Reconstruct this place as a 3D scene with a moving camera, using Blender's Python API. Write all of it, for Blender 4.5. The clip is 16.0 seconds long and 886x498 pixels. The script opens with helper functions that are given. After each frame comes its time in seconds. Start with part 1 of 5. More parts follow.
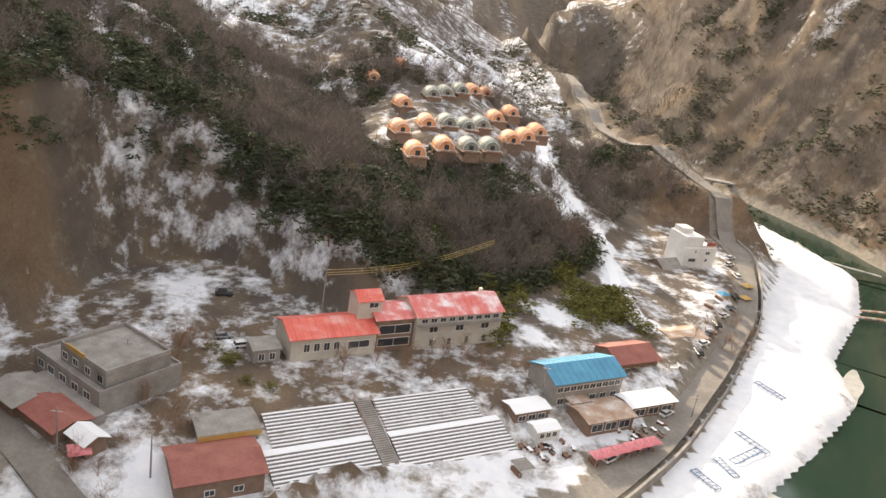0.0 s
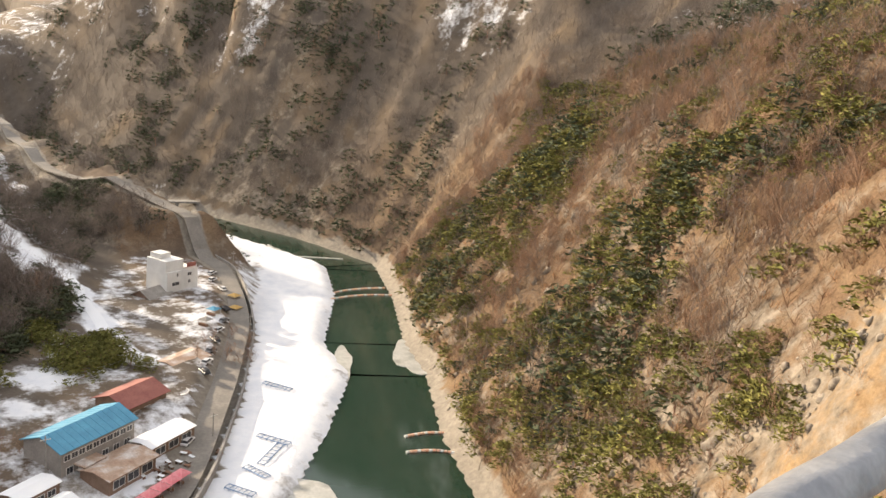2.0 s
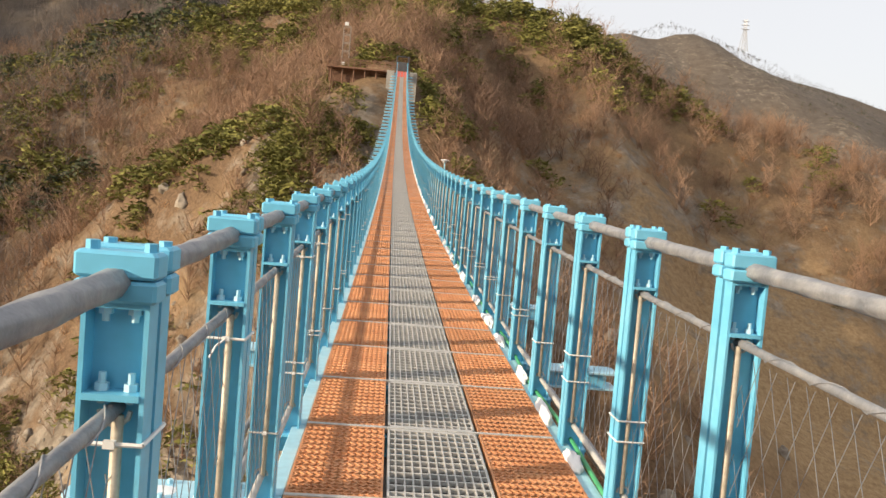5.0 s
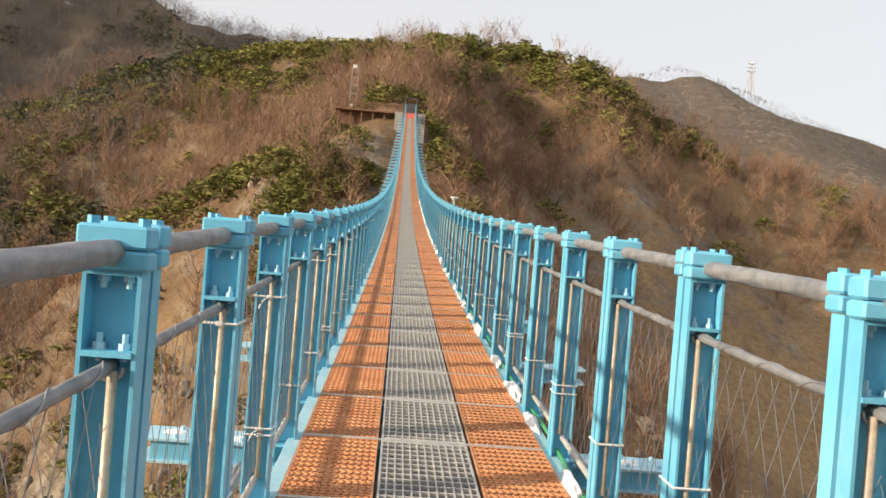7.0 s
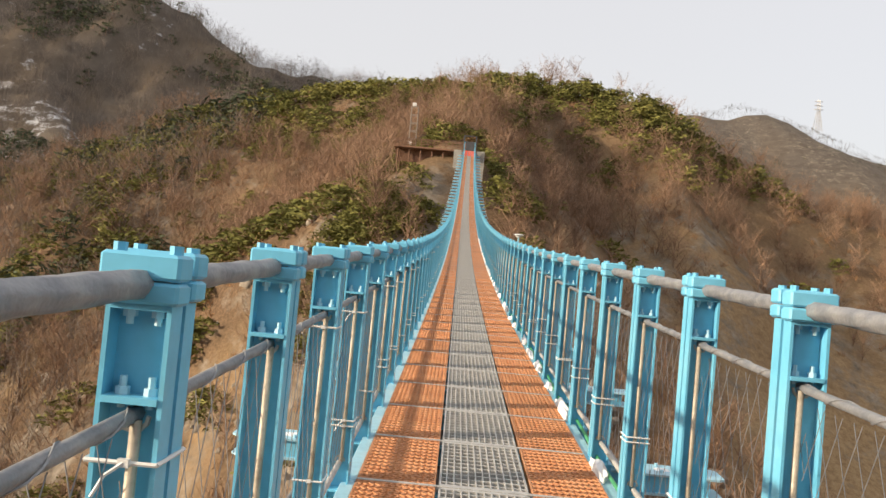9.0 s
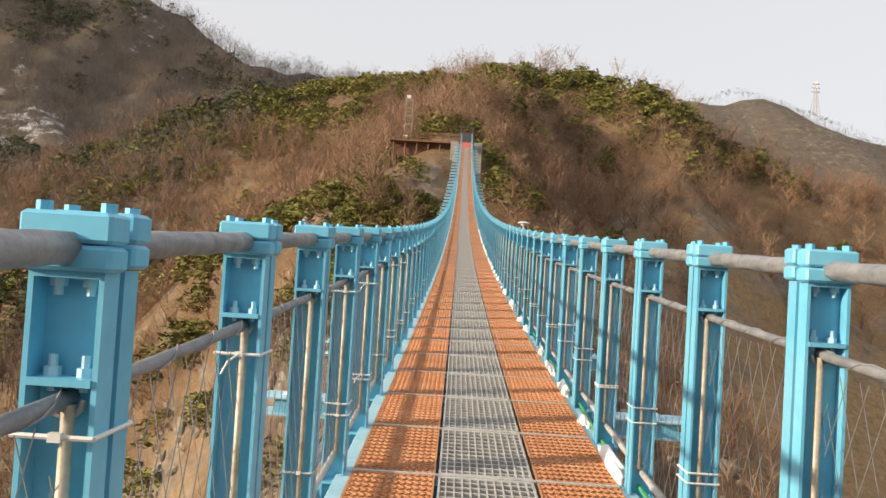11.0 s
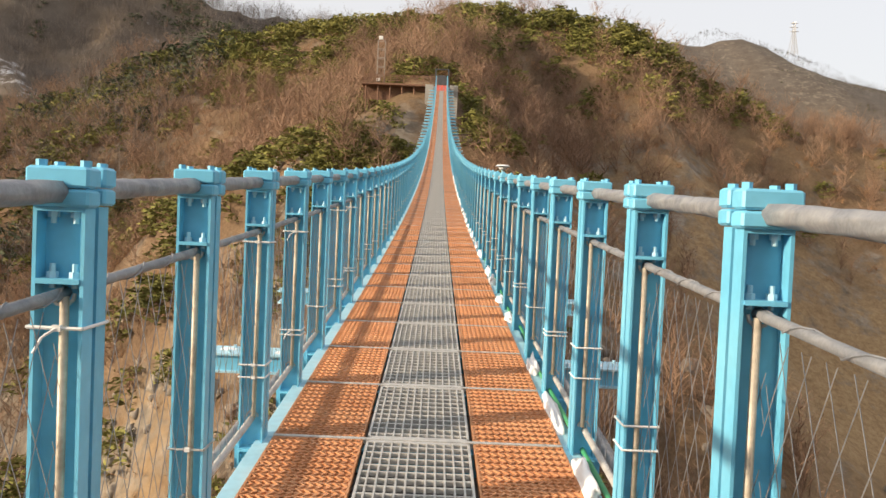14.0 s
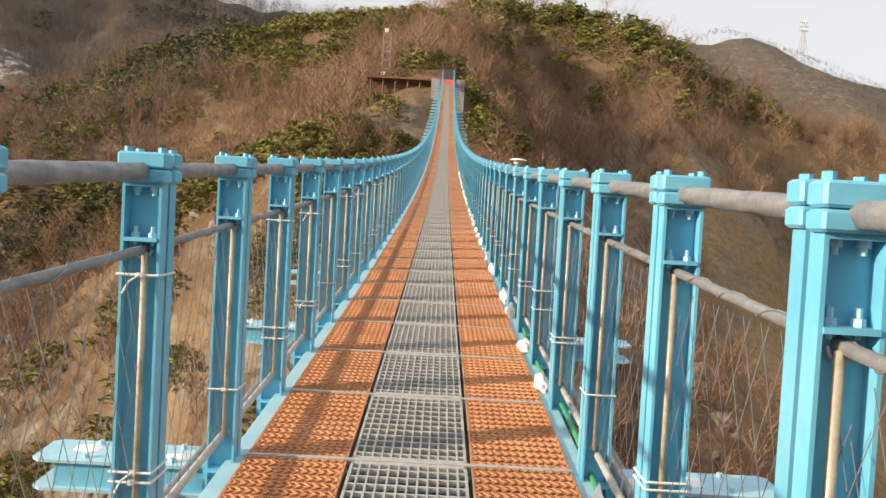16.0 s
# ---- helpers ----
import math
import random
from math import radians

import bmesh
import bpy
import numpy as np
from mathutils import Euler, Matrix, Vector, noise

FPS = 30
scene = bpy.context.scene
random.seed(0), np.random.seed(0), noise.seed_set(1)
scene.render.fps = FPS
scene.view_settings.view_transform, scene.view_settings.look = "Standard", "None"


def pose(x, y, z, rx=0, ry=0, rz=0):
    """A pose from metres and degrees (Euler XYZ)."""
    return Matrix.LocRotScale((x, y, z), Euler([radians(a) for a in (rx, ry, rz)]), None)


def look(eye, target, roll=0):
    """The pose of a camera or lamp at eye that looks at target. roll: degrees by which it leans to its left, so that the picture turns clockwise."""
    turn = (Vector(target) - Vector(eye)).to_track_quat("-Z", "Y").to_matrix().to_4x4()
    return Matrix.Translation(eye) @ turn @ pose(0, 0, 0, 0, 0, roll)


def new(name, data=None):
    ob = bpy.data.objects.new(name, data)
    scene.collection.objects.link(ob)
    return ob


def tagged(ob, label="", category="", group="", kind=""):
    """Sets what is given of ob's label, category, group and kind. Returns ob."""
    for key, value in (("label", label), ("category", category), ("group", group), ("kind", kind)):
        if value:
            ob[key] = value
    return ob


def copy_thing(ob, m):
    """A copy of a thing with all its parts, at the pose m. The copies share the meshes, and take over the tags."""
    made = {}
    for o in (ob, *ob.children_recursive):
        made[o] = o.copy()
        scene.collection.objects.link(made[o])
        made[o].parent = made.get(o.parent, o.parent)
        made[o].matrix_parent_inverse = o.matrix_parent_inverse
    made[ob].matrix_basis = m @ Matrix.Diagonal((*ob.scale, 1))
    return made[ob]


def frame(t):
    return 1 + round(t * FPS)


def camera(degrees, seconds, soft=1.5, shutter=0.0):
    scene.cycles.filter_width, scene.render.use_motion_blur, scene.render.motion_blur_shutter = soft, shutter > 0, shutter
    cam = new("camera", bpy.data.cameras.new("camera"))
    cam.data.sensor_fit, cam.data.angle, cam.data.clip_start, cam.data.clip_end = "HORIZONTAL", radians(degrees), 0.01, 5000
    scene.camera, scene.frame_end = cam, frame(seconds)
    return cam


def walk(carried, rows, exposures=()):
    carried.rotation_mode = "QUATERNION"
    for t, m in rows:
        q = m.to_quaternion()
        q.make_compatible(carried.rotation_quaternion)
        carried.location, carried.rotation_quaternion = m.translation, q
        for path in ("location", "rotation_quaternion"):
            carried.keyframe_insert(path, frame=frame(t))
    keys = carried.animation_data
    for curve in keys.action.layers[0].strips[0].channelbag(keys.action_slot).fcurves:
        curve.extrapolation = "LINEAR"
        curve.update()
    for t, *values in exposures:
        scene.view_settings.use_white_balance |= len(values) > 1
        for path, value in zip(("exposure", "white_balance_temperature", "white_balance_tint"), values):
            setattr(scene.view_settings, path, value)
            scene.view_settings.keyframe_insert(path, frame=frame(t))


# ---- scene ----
EXPO, SKY, SUN, VEIL = 0.67, 0.10, 3.7, 0.68
FOV = 58.6
cam = camera(FOV, 16.0)
PATH = [
    (0.0, -0.620, -1.420, 1.560, 88.30, -19.71, -9.02),
    (0.5, -0.620, -1.420, 1.560, 78.97, -18.24, -8.74),
    (1.0, -0.610, -1.410, 1.560, 69.82, -16.87, -7.99),
    (1.5, -0.580, -1.400, 1.555, 60.08, -14.98, -7.15),
    (2.0, -0.585, -1.300, 1.545, 49.30, -12.74, -6.28),
    (2.5, -0.543, -1.205, 1.477, 37.18, -10.32, -5.21),
    (3.0, -0.461, -1.082, 1.473, 25.58, -7.81, -5.06),
    (3.5, -0.350, -1.040, 1.493, 14.08, -5.27, -4.63),
    (4.0, -0.346, -0.927, 1.488, 1.09, -3.57, -5.19),
    (4.2, -0.355, -0.876, 1.479, -2.43, -3.35, -4.62),
    (6.3, -0.289, 0.489, 1.441, -4.39, -1.91, -4.87),
    (6.5, -0.256, 0.705, 1.419, -3.95, -1.46, -4.44),
    (7.0, -0.249, 1.249, 1.422, -3.25, -0.19, -4.65),
    (7.5, -0.194, 1.799, 1.445, -1.93, 0.68, -4.14),
    (8.0, -0.220, 2.372, 1.440, -0.81, 1.67, -4.86),
    (8.5, -0.237, 2.967, 1.456, 0.30, 2.01, -5.16),
    (9.0, -0.263, 3.483, 1.499, 0.94, 2.26, -5.25),
    (9.2, -0.275, 3.703, 1.521, 0.95, 2.32, -5.30),
    (11.3, -0.187, 6.009, 1.539, 1.06, 1.58, -2.41),
    (11.5, -0.153, 6.233, 1.571, 0.99, 0.94, -1.63),
    (12.0, -0.155, 6.757, 1.608, 0.37, -0.38, -2.11),
    (12.5, -0.078, 7.348, 1.641, 0.17, -1.13, -1.43),
    (13.0, -0.070, 7.908, 1.675, -0.39, -1.79, -2.03),
    (13.5, -0.005, 8.477, 1.701, -0.63, -1.95, -2.13),
    (14.0, 0.042, 9.065, 1.723, -0.50, -1.90, -2.48),
    (14.5, 0.063, 9.656, 1.742, -0.40, -1.73, -2.84),
    (15.0, 0.095, 10.273, 1.772, -0.22, -1.64, -2.78),
    (15.5, 0.077, 10.870, 1.809, -0.19, -1.84, -3.34),
    (16.0, 0.082, 11.502, 1.849, -0.13, -2.18, -3.14),
]
walk(cam, [(t, pose(x, y, z, 90 + p, r, yaw)) for t, x, y, z, yaw, p, r in PATH],
     exposures=[(0.0, EXPO + 0.78), (1.0, EXPO + 0.68), (1.8, EXPO + 0.56), (2.5, EXPO + 0.60), (3.5, EXPO + 0.54), (4.2, EXPO + 0.22), (6.5, EXPO + 0.06), (8.5, EXPO), (11.5, EXPO), (14.0, EXPO + 0.08), (16.0, EXPO + 0.04)])

# ---- daylight: low winter sun from the village side, thin haze ----
SUN_TO = Vector((-0.90, -0.33, 0.295)).normalized()
world = bpy.data.worlds.new("world")
scene.world = world
world.use_nodes = True
wn = world.node_tree.nodes
sky = wn.new("ShaderNodeTexSky")
sky.sky_type, sky.sun_disc = "NISHITA", False
sky.sun_elevation = math.asin(SUN_TO.z)
sky.sun_rotation = math.atan2(SUN_TO.x, SUN_TO.y)
sky.air_density, sky.dust_density, sky.ozone_density = 1.0, 4.0, 1.0
wn["Background"].inputs[1].default_value = SKY
veil = wn.new("ShaderNodeMix")
veil.data_type = "RGBA"
veil.inputs["Factor"].default_value = VEIL
veil.inputs["B"].default_value = (6.55, 6.3, 6.2, 1)
world.node_tree.links.new(sky.outputs[0], veil.inputs["A"])
world.node_tree.links.new(veil.outputs["Result"], wn["Background"].inputs[0])
sun = new("sun", bpy.data.lights.new("sun", "SUN"))
sun.data.energy, sun.data.angle, sun.data.color = SUN, radians(1.2), (1.0, 0.825, 0.61)
sun.matrix_world = look((0, 0, 60), Vector((0, 0, 60)) - SUN_TO)


# ---- materials ----
def mat(name, cols, scale=4.0, rough=0.7, metal=0.0, bump=0.0, island=0.0, obrand=0.0, detail=6.0, fine=0.0, stops=(0.3, 0.7), spec=0.5):
    """Noise between the colours of cols at two scales, with optional relief and variation from piece to piece."""
    m = bpy.data.materials.new(name)
    m.use_nodes = True
    n, l = m.node_tree.nodes, m.node_tree.links
    b = n["Principled BSDF"]
    b.inputs["Roughness"].default_value, b.inputs["Metallic"].default_value = rough, metal
    b.inputs["Specular IOR Level"].default_value = spec
    co = n.new("ShaderNodeTexCoord")
    tex = n.new("ShaderNodeTexNoise")
    tex.inputs["Scale"].default_value, tex.inputs["Detail"].default_value = scale, detail
    l.new(co.outputs["Object"], tex.inputs["Vector"])
    ramp = n.new("ShaderNodeValToRGB")
    e = ramp.color_ramp.elements
    for i, c in enumerate(cols):
        p = stops[0] + (stops[1] - stops[0]) * i / max(1, len(cols) - 1)
        q = e[i] if i < 2 else e.new(p)
        q.position, q.color = p, (*c, 1)
    l.new(tex.outputs["Fac"], ramp.inputs["Fac"])
    out = ramp.outputs["Color"]
    if fine:
        t2 = n.new("ShaderNodeTexNoise")
        t2.inputs["Scale"].default_value = scale * 9
        l.new(co.outputs["Object"], t2.inputs["Vector"])
        mr = n.new("ShaderNodeMapRange")
        mr.inputs["From Min"].default_value, mr.inputs["From Max"].default_value = 0.25, 0.75
        mr.inputs["To Min"].default_value, mr.inputs["To Max"].default_value = 1 - fine, 1 + fine
        l.new(t2.outputs["Fac"], mr.inputs["Value"])
        mx = n.new("ShaderNodeMix")
        mx.data_type, mx.blend_type = "RGBA", "MULTIPLY"
        mx.inputs["Factor"].default_value = 1
        l.new(out, mx.inputs["A"])
        l.new(mr.outputs[0], mx.inputs["B"])
        out = mx.outputs["Result"]
    if island or obrand:
        g = n.new("ShaderNodeNewGeometry") if island else n.new("ShaderNodeObjectInfo")
        mr = n.new("ShaderNodeMapRange")
        a = island or obrand
        mr.inputs["To Min"].default_value, mr.inputs["To Max"].default_value = 1 - a, 1 + a
        l.new(g.outputs["Random Per Island"] if island else g.outputs["Random"], mr.inputs["Value"])
        mx = n.new("ShaderNodeMix")
        mx.data_type, mx.blend_type = "RGBA", "MULTIPLY"
        mx.inputs["Factor"].default_value = 1
        l.new(out, mx.inputs["A"])
        l.new(mr.outputs[0], mx.inputs["B"])
        out = mx.outputs["Result"]
    l.new(out, b.inputs["Base Color"])
    if bump:
        bp = n.new("ShaderNodeBump")
        bp.inputs["Strength"].default_value = bump
        bp.inputs["Distance"].default_value = 0.02
        l.new(tex.outputs["Fac"], bp.inputs["Height"])
        l.new(bp.outputs["Normal"], b.inputs["Normal"])
    return m


M_BLUE = mat("blue_paint", [(0.12, 0.43, 0.63), (0.15, 0.49, 0.70), (0.20, 0.53, 0.70)], 3, 0.42, fine=0.06, obrand=0.06)
M_PALE = mat("pale_blue_paint", [(0.30, 0.56, 0.70), (0.36, 0.62, 0.74), (0.50, 0.68, 0.76)], 2.5, 0.5, fine=0.08)
M_STEEL = mat("galvanised_steel", [(0.40, 0.39, 0.37), (0.52, 0.50, 0.47), (0.33, 0.32, 0.31)], 9, 0.5, 0.15, fine=0.1)
M_CABLE = mat("cable_steel", [(0.19, 0.20, 0.22), (0.33, 0.33, 0.335)], 14, 0.5, 0.3, bump=0.5, fine=0.1)
M_PIPE = mat("weathered_pipe", [(0.38, 0.33, 0.26), (0.50, 0.44, 0.35), (0.30, 0.25, 0.19)], 8, 0.5, 0.2, fine=0.15)
M_ORANGE = mat("orange_grating", [(0.47, 0.195, 0.08), (0.56, 0.25, 0.11), (0.63, 0.31, 0.15)], 3, 0.6, fine=0.15, obrand=0.12)
M_RED = mat("red_panel", [(0.75, 0.12, 0.08), (0.82, 0.2, 0.13)], 2, 0.6)
M_TIE = mat("white_tie", [(0.8, 0.8, 0.78), (0.7, 0.7, 0.68)], 9, 0.5)
M_SNOW = mat("snow", [(0.80, 0.82, 0.85), (0.88, 0.88, 0.88)], 6, 0.8, bump=0.5)
M_HOSE = mat("green_hose", [(0.05, 0.28, 0.12), (0.07, 0.36, 0.15)], 9, 0.5)
M_WOOD = mat("deck_timber", [(0.16, 0.085, 0.05), (0.24, 0.13, 0.08), (0.11, 0.06, 0.04)], 3, 0.8, fine=0.2)
M_BARK = mat("bare_bark", [(0.19, 0.117, 0.075), (0.27, 0.167, 0.107), (0.35, 0.228, 0.148)], 0.05, 0.9, island=0.35)
M_RUST = mat("dry_leaves", [(0.27, 0.135, 0.06), (0.38, 0.22, 0.105)], 0.1, 0.9, island=0.4)
M_PTRUNK = mat("pine_bark", [(0.18, 0.10, 0.065), (0.27, 0.15, 0.10)], 0.6, 0.9, island=0.2)
M_NEEDLE = mat("pine_needles", [(0.095, 0.097, 0.026), (0.155, 0.15, 0.041), (0.22, 0.2, 0.058)], 0.08, 0.85, island=0.5, spec=0.2)
M_FARTREE = mat("far_bare_wood", [(0.145, 0.118, 0.10), (0.20, 0.162, 0.135)], 0.03, 0.95, island=0.35)
M_FARPINE = mat("far_pine_wood", [(0.045, 0.058, 0.028), (0.075, 0.085, 0.04)], 0.03, 0.95, island=0.35)
M_FARTWIG = mat("far_dark_wood", [(0.075, 0.058, 0.046), (0.115, 0.09, 0.072)], 0.03, 0.95, island=0.35)
M_ROCK = mat("grey_rock", [(0.17, 0.14, 0.11), (0.29, 0.25, 0.20), (0.13, 0.105, 0.085)], 0.8, 0.9, bump=0.6, fine=0.2)


# ---- mesh helpers ----
class Mb:
    """Collects quads and triangles into one mesh."""

    def __init__(self):
        self.v, self.f = [], []

    def add(self, vs, fs):
        o = len(self.v)
        self.v += [tuple(p) for p in vs]
        self.f += [tuple(i + o for i in f) for f in fs]

    def box(self, x0, x1, y0, y1, z0, z1, m=None):
        vs = [(x, y, z) for z in (z0, z1) for y in (y0, y1) for x in (x0, x1)]
        if m is not None:
            vs = [m @ Vector(p) for p in vs]
        self.add(vs, [(0, 2, 3, 1), (4, 5, 7, 6), (0, 1, 5, 4), (1, 3, 7, 5), (3, 2, 6, 7), (2, 0, 4, 6)])

    def cbox(self, x0, x1, y0, y1, z0, z1, b):
        """A box with chamfered edges."""
        vs = []
        for z, q in ((z0, b), (z0 + b, 0), (z1 - b, 0), (z1, b)):
            ax, bx, ay, by = x0 + q, x1 - q, y0 + q, y1 - q
            vs += [(ax + b, ay, z), (bx - b, ay, z), (bx, ay + b, z), (bx, by - b, z), (bx - b, by, z), (ax + b, by, z), (ax, by - b, z), (ax, ay + b, z)]
        fs = [tuple(range(7, -1, -1)), tuple(range(24, 32))]
        for k in range(3):
            fs += [(8 * k + i, 8 * k + (i + 1) % 8, 8 * k + 8 + (i + 1) % 8, 8 * k + 8 + i) for i in range(8)]
        self.add(vs, fs)

    def tube(self, pts, r, n=8, cap=True, r2=None):
        pts = [Vector(p) for p in pts]
        vs, k = [], len(pts)
        for i, p in enumerate(pts):
            d = (pts[min(i + 1, k - 1)] - pts[max(i - 1, 0)]).normalized()
            a = d.cross(Vector((0, 0, 1)))
            a = a.normalized() if a.length > 0.05 else d.cross(Vector((1, 0, 0))).normalized()
            b = a.cross(d)
            rr = r if r2 is None else r + (r2 - r) * i / (k - 1)
            vs += [p + (a * math.cos(6.28319 * j / n) + b * math.sin(6.28319 * j / n)) * rr for j in range(n)]
        fs = [(n * i + j, n * i + (j + 1) % n, n * i + n + (j + 1) % n, n * i + n + j) for i in range(k - 1) for j in range(n)]
        if cap:
            fs += [tuple(range(n - 1, -1, -1)), tuple(range(n * (k - 1), n * k))]
        self.add(vs, fs)

    def poly(self, pts, z0, z1):
        n = len(pts)
        vs = [(x, y, z0) for x, y in pts] + [(x, y, z1) for x, y in pts]
        self.add(vs, [tuple(range(n - 1, -1, -1)), tuple(range(n, 2 * n))] + [(i, (i + 1) % n, n + (i + 1) % n, n + i) for i in range(n)])

    def mesh(self, name, m, smooth=False):
        me = bpy.data.meshes.new(name)
        me.from_pydata(self.v, [], self.f)
        me.materials.append(m)
        if smooth:
            me.shade_smooth()
        me.update()
        return me


def part(name, mb, m, parent=None, label="", smooth=False, at=None):
    me = mb.mesh(name, m, smooth) if isinstance(mb, Mb) else mb
    ob = new(name, me)
    if parent is not None:
        ob.parent = parent
    if at is not None:
        ob.matrix_local = at
    if label:
        ob["label"] = label
    return ob


def thing(name, label, category, group="", at=None, kind=""):
    ob = new(name)
    if at is not None:
        ob.matrix_world = at
    return tagged(ob, label, category, group, kind)


# ---- the lie of the land ----
RIVER = [(260, -40), (120, -30), (30, -5), (-50, 38), (-120, 99), (-150, 121), (-182, 146), (-208, 155), (-254, 187), (-300, 211), (-352, 202), (-420, 178), (-520, 150), (-700, 140)]
RIVER_W = [20, 20, 20, 22, 23, 16, 13, 15, 13, 13, 14, 14, 14, 14]
ROAD = [(-60, -20), (-98, 10), (-128, 47), (-149, 66), (-186, 92), (-235, 122), (-289, 141), (-330, 140), (-420, 110), (-560, 110)]
LANE = [(-60, -20), (-100, -34), (-113, -52), (-128, -68), (-160, -100)]
TRACK = [(-205, 78), (-222, 74), (-245, 78), (-275, 80), (-310, 70), (-345, 66), (-380, 70), (-430, 80)]
RIDGES = [
    # near hill across the bridge
    ([(-262, 222, -70), (-225, 232, -35), (-172, 246, 8), (-128, 250, 30), (-92, 250, 42), (-40, 246, 55), (20, 224, 55), (48, 206, 47), (66, 206, 36), (112, 196, 20), (165, 185, 8), (260, 190, -5)], 0.80),
    ([(5, 215, 52), (-2, 160, 36), (-5, 136, 22.5), (-6, 127, 18.5), (-10, 114, 5)], 0.95),
    ([(-92, 250, 42), (-70, 190, 8), (-60, 150, -25)], 0.95),
    ([(-172, 246, 8), (-150, 200, -30), (-140, 178, -55)], 1.0),
    ([(-5, 134, 21), (-15, 124, 15), (-21, 114, 8), (-30, 102, -8)], 0.8),
    # mountain behind the river bend
    ([(-640, 64, -66), (-690, 155, 0), (-700, 255, 100), (-640, 370, 185), (-480, 480, 225), (-270, 468, 190), (-192, 454, 155), (-128, 446, 115), (-60, 520, 125), (40, 620, 165), (120, 640, 150)], 0.85),
    ([(-480, 480, 225), (-400, 340, 80), (-352, 279, 15), (-312, 240, -62)], 0.95),
    ([(-640, 370, 185), (-545, 270, 50), (-470, 215, -50)], 0.95),
    ([(-270, 468, 190), (-215, 380, 90), (-170, 330, 50)], 0.9),
    # wooded hill behind the village
    ([(-236, 0, -72), (-270, 12, -63), (-310, 20, -56), (-370, 10, -47), (-450, -20, -32), (-560, -60, -8), (-700, -110, 30)], 0.42),
    ([(-240, -110, -62), (-300, -150, -30), (-380, -190, 0), (-520, -220, 25)], 0.55),
    # far hills
    ([(240, 880, 212), (300, 900, 229), (420, 930, 206), (620, 960, 160), (900, 900, 140)], 0.5),
    ([(-1600, -500, 150), (-1700, 0, 60), (-1900, 260, 70), (-1700, 700, 250), (-900, 1100, 320), (0, 1300, 260)], 0.35),
    ([(500, 300, 60), (600, 0, 120), (500, -300, 130), (100, -520, 150), (-400, -560, 140), (-900, -600, 160)], 0.4),
    # hill where the bridge begins
    ([(-90, -140, 8), (-30, -112, 14), (0, -78, 2), (0, -66, -4)], 0.9),
    ([(-90, -140, 8), (40, -130, 20), (150, -150, 10)], 0.8),
]


def seg_dist(px, py, pts):
    """Distance of arrays of points from a polyline, and how far along it (point index) the nearest place is."""
    best = np.full(px.shape, 1e9)
    s = np.zeros(px.shape)
    for i in range(len(pts) - 1):
        ax, ay = pts[i][0], pts[i][1]
        dx, dy = pts[i + 1][0] - ax, pts[i + 1][1] - ay
        t = np.clip(((px - ax) * dx + (py - ay) * dy) / (dx * dx + dy * dy), 0, 1)
        d = np.hypot(px - ax - t * dx, py - ay - t * dy)
        m = d < best
        best, s = np.where(m, d, best), np.where(m, i + t, s)
    return best, s


def lerp_list(s, vals):
    return np.interp(s, np.arange(len(vals)), vals)


TABLES = {}


def wave(x, y, size, seed):
    """Smooth value noise in -1..1 on a lattice."""
    if seed not in TABLES:
        TABLES[seed] = np.random.RandomState(seed).rand(64, 64) * 2 - 1
    tab = TABLES[seed]
    u, v = x / size, y / size
    i, j = np.floor(u).astype(int), np.floor(v).astype(int)
    fu, fv = u - i, v - j
    fu, fv = fu * fu * (3 - 2 * fu), fv * fv * (3 - 2 * fv)
    a, b = tab[i % 64, j % 64], tab[(i + 1) % 64, j % 64]
    c, d = tab[i % 64, (j + 1) % 64], tab[(i + 1) % 64, (j + 1) % 64]
    return (a * (1 - fu) + b * fu) * (1 - fv) + (c * (1 - fu) + d * fu) * fv


def smooth(a, b, t):
    t = np.clip((t - a) / (b - a), 0, 1)
    return t * t * (3 - 2 * t)


def village_zone(x, y):
    """1 on the open flat ground of the village."""
    d, _ = seg_dist(x, y, [(-110, -60), (-150, -20), (-165, 30), (-200, 75), (-240, 105), (-285, 125)])
    e, _ = seg_dist(x, y, [(-60, -20), (-98, 10), (-118, 40), (-140, 60)])
    f, _ = seg_dist(x, y, [(-138, -64), (-165, -60), (-195, -50), (-170, -20)])
    return np.maximum(np.maximum(smooth(42, 27, d), smooth(38, 22, e)), smooth(30, 18, f))


def open_grass(x, y):
    """1 on the steep open slopes of dry grass below the far landing."""
    a = np.exp(-(((x - 74) / 44) ** 2 + ((y - 128) / 44) ** 2))
    c = np.exp(-(((x + 40) / 18) ** 2 + ((y - 104) / 16) ** 2))
    return np.maximum(a, 0.5 * c)


BANK = [(-150, 96), (-185, 116), (-215, 134), (-258, 164), (-300, 182), (-340, 172), (-410, 158)]


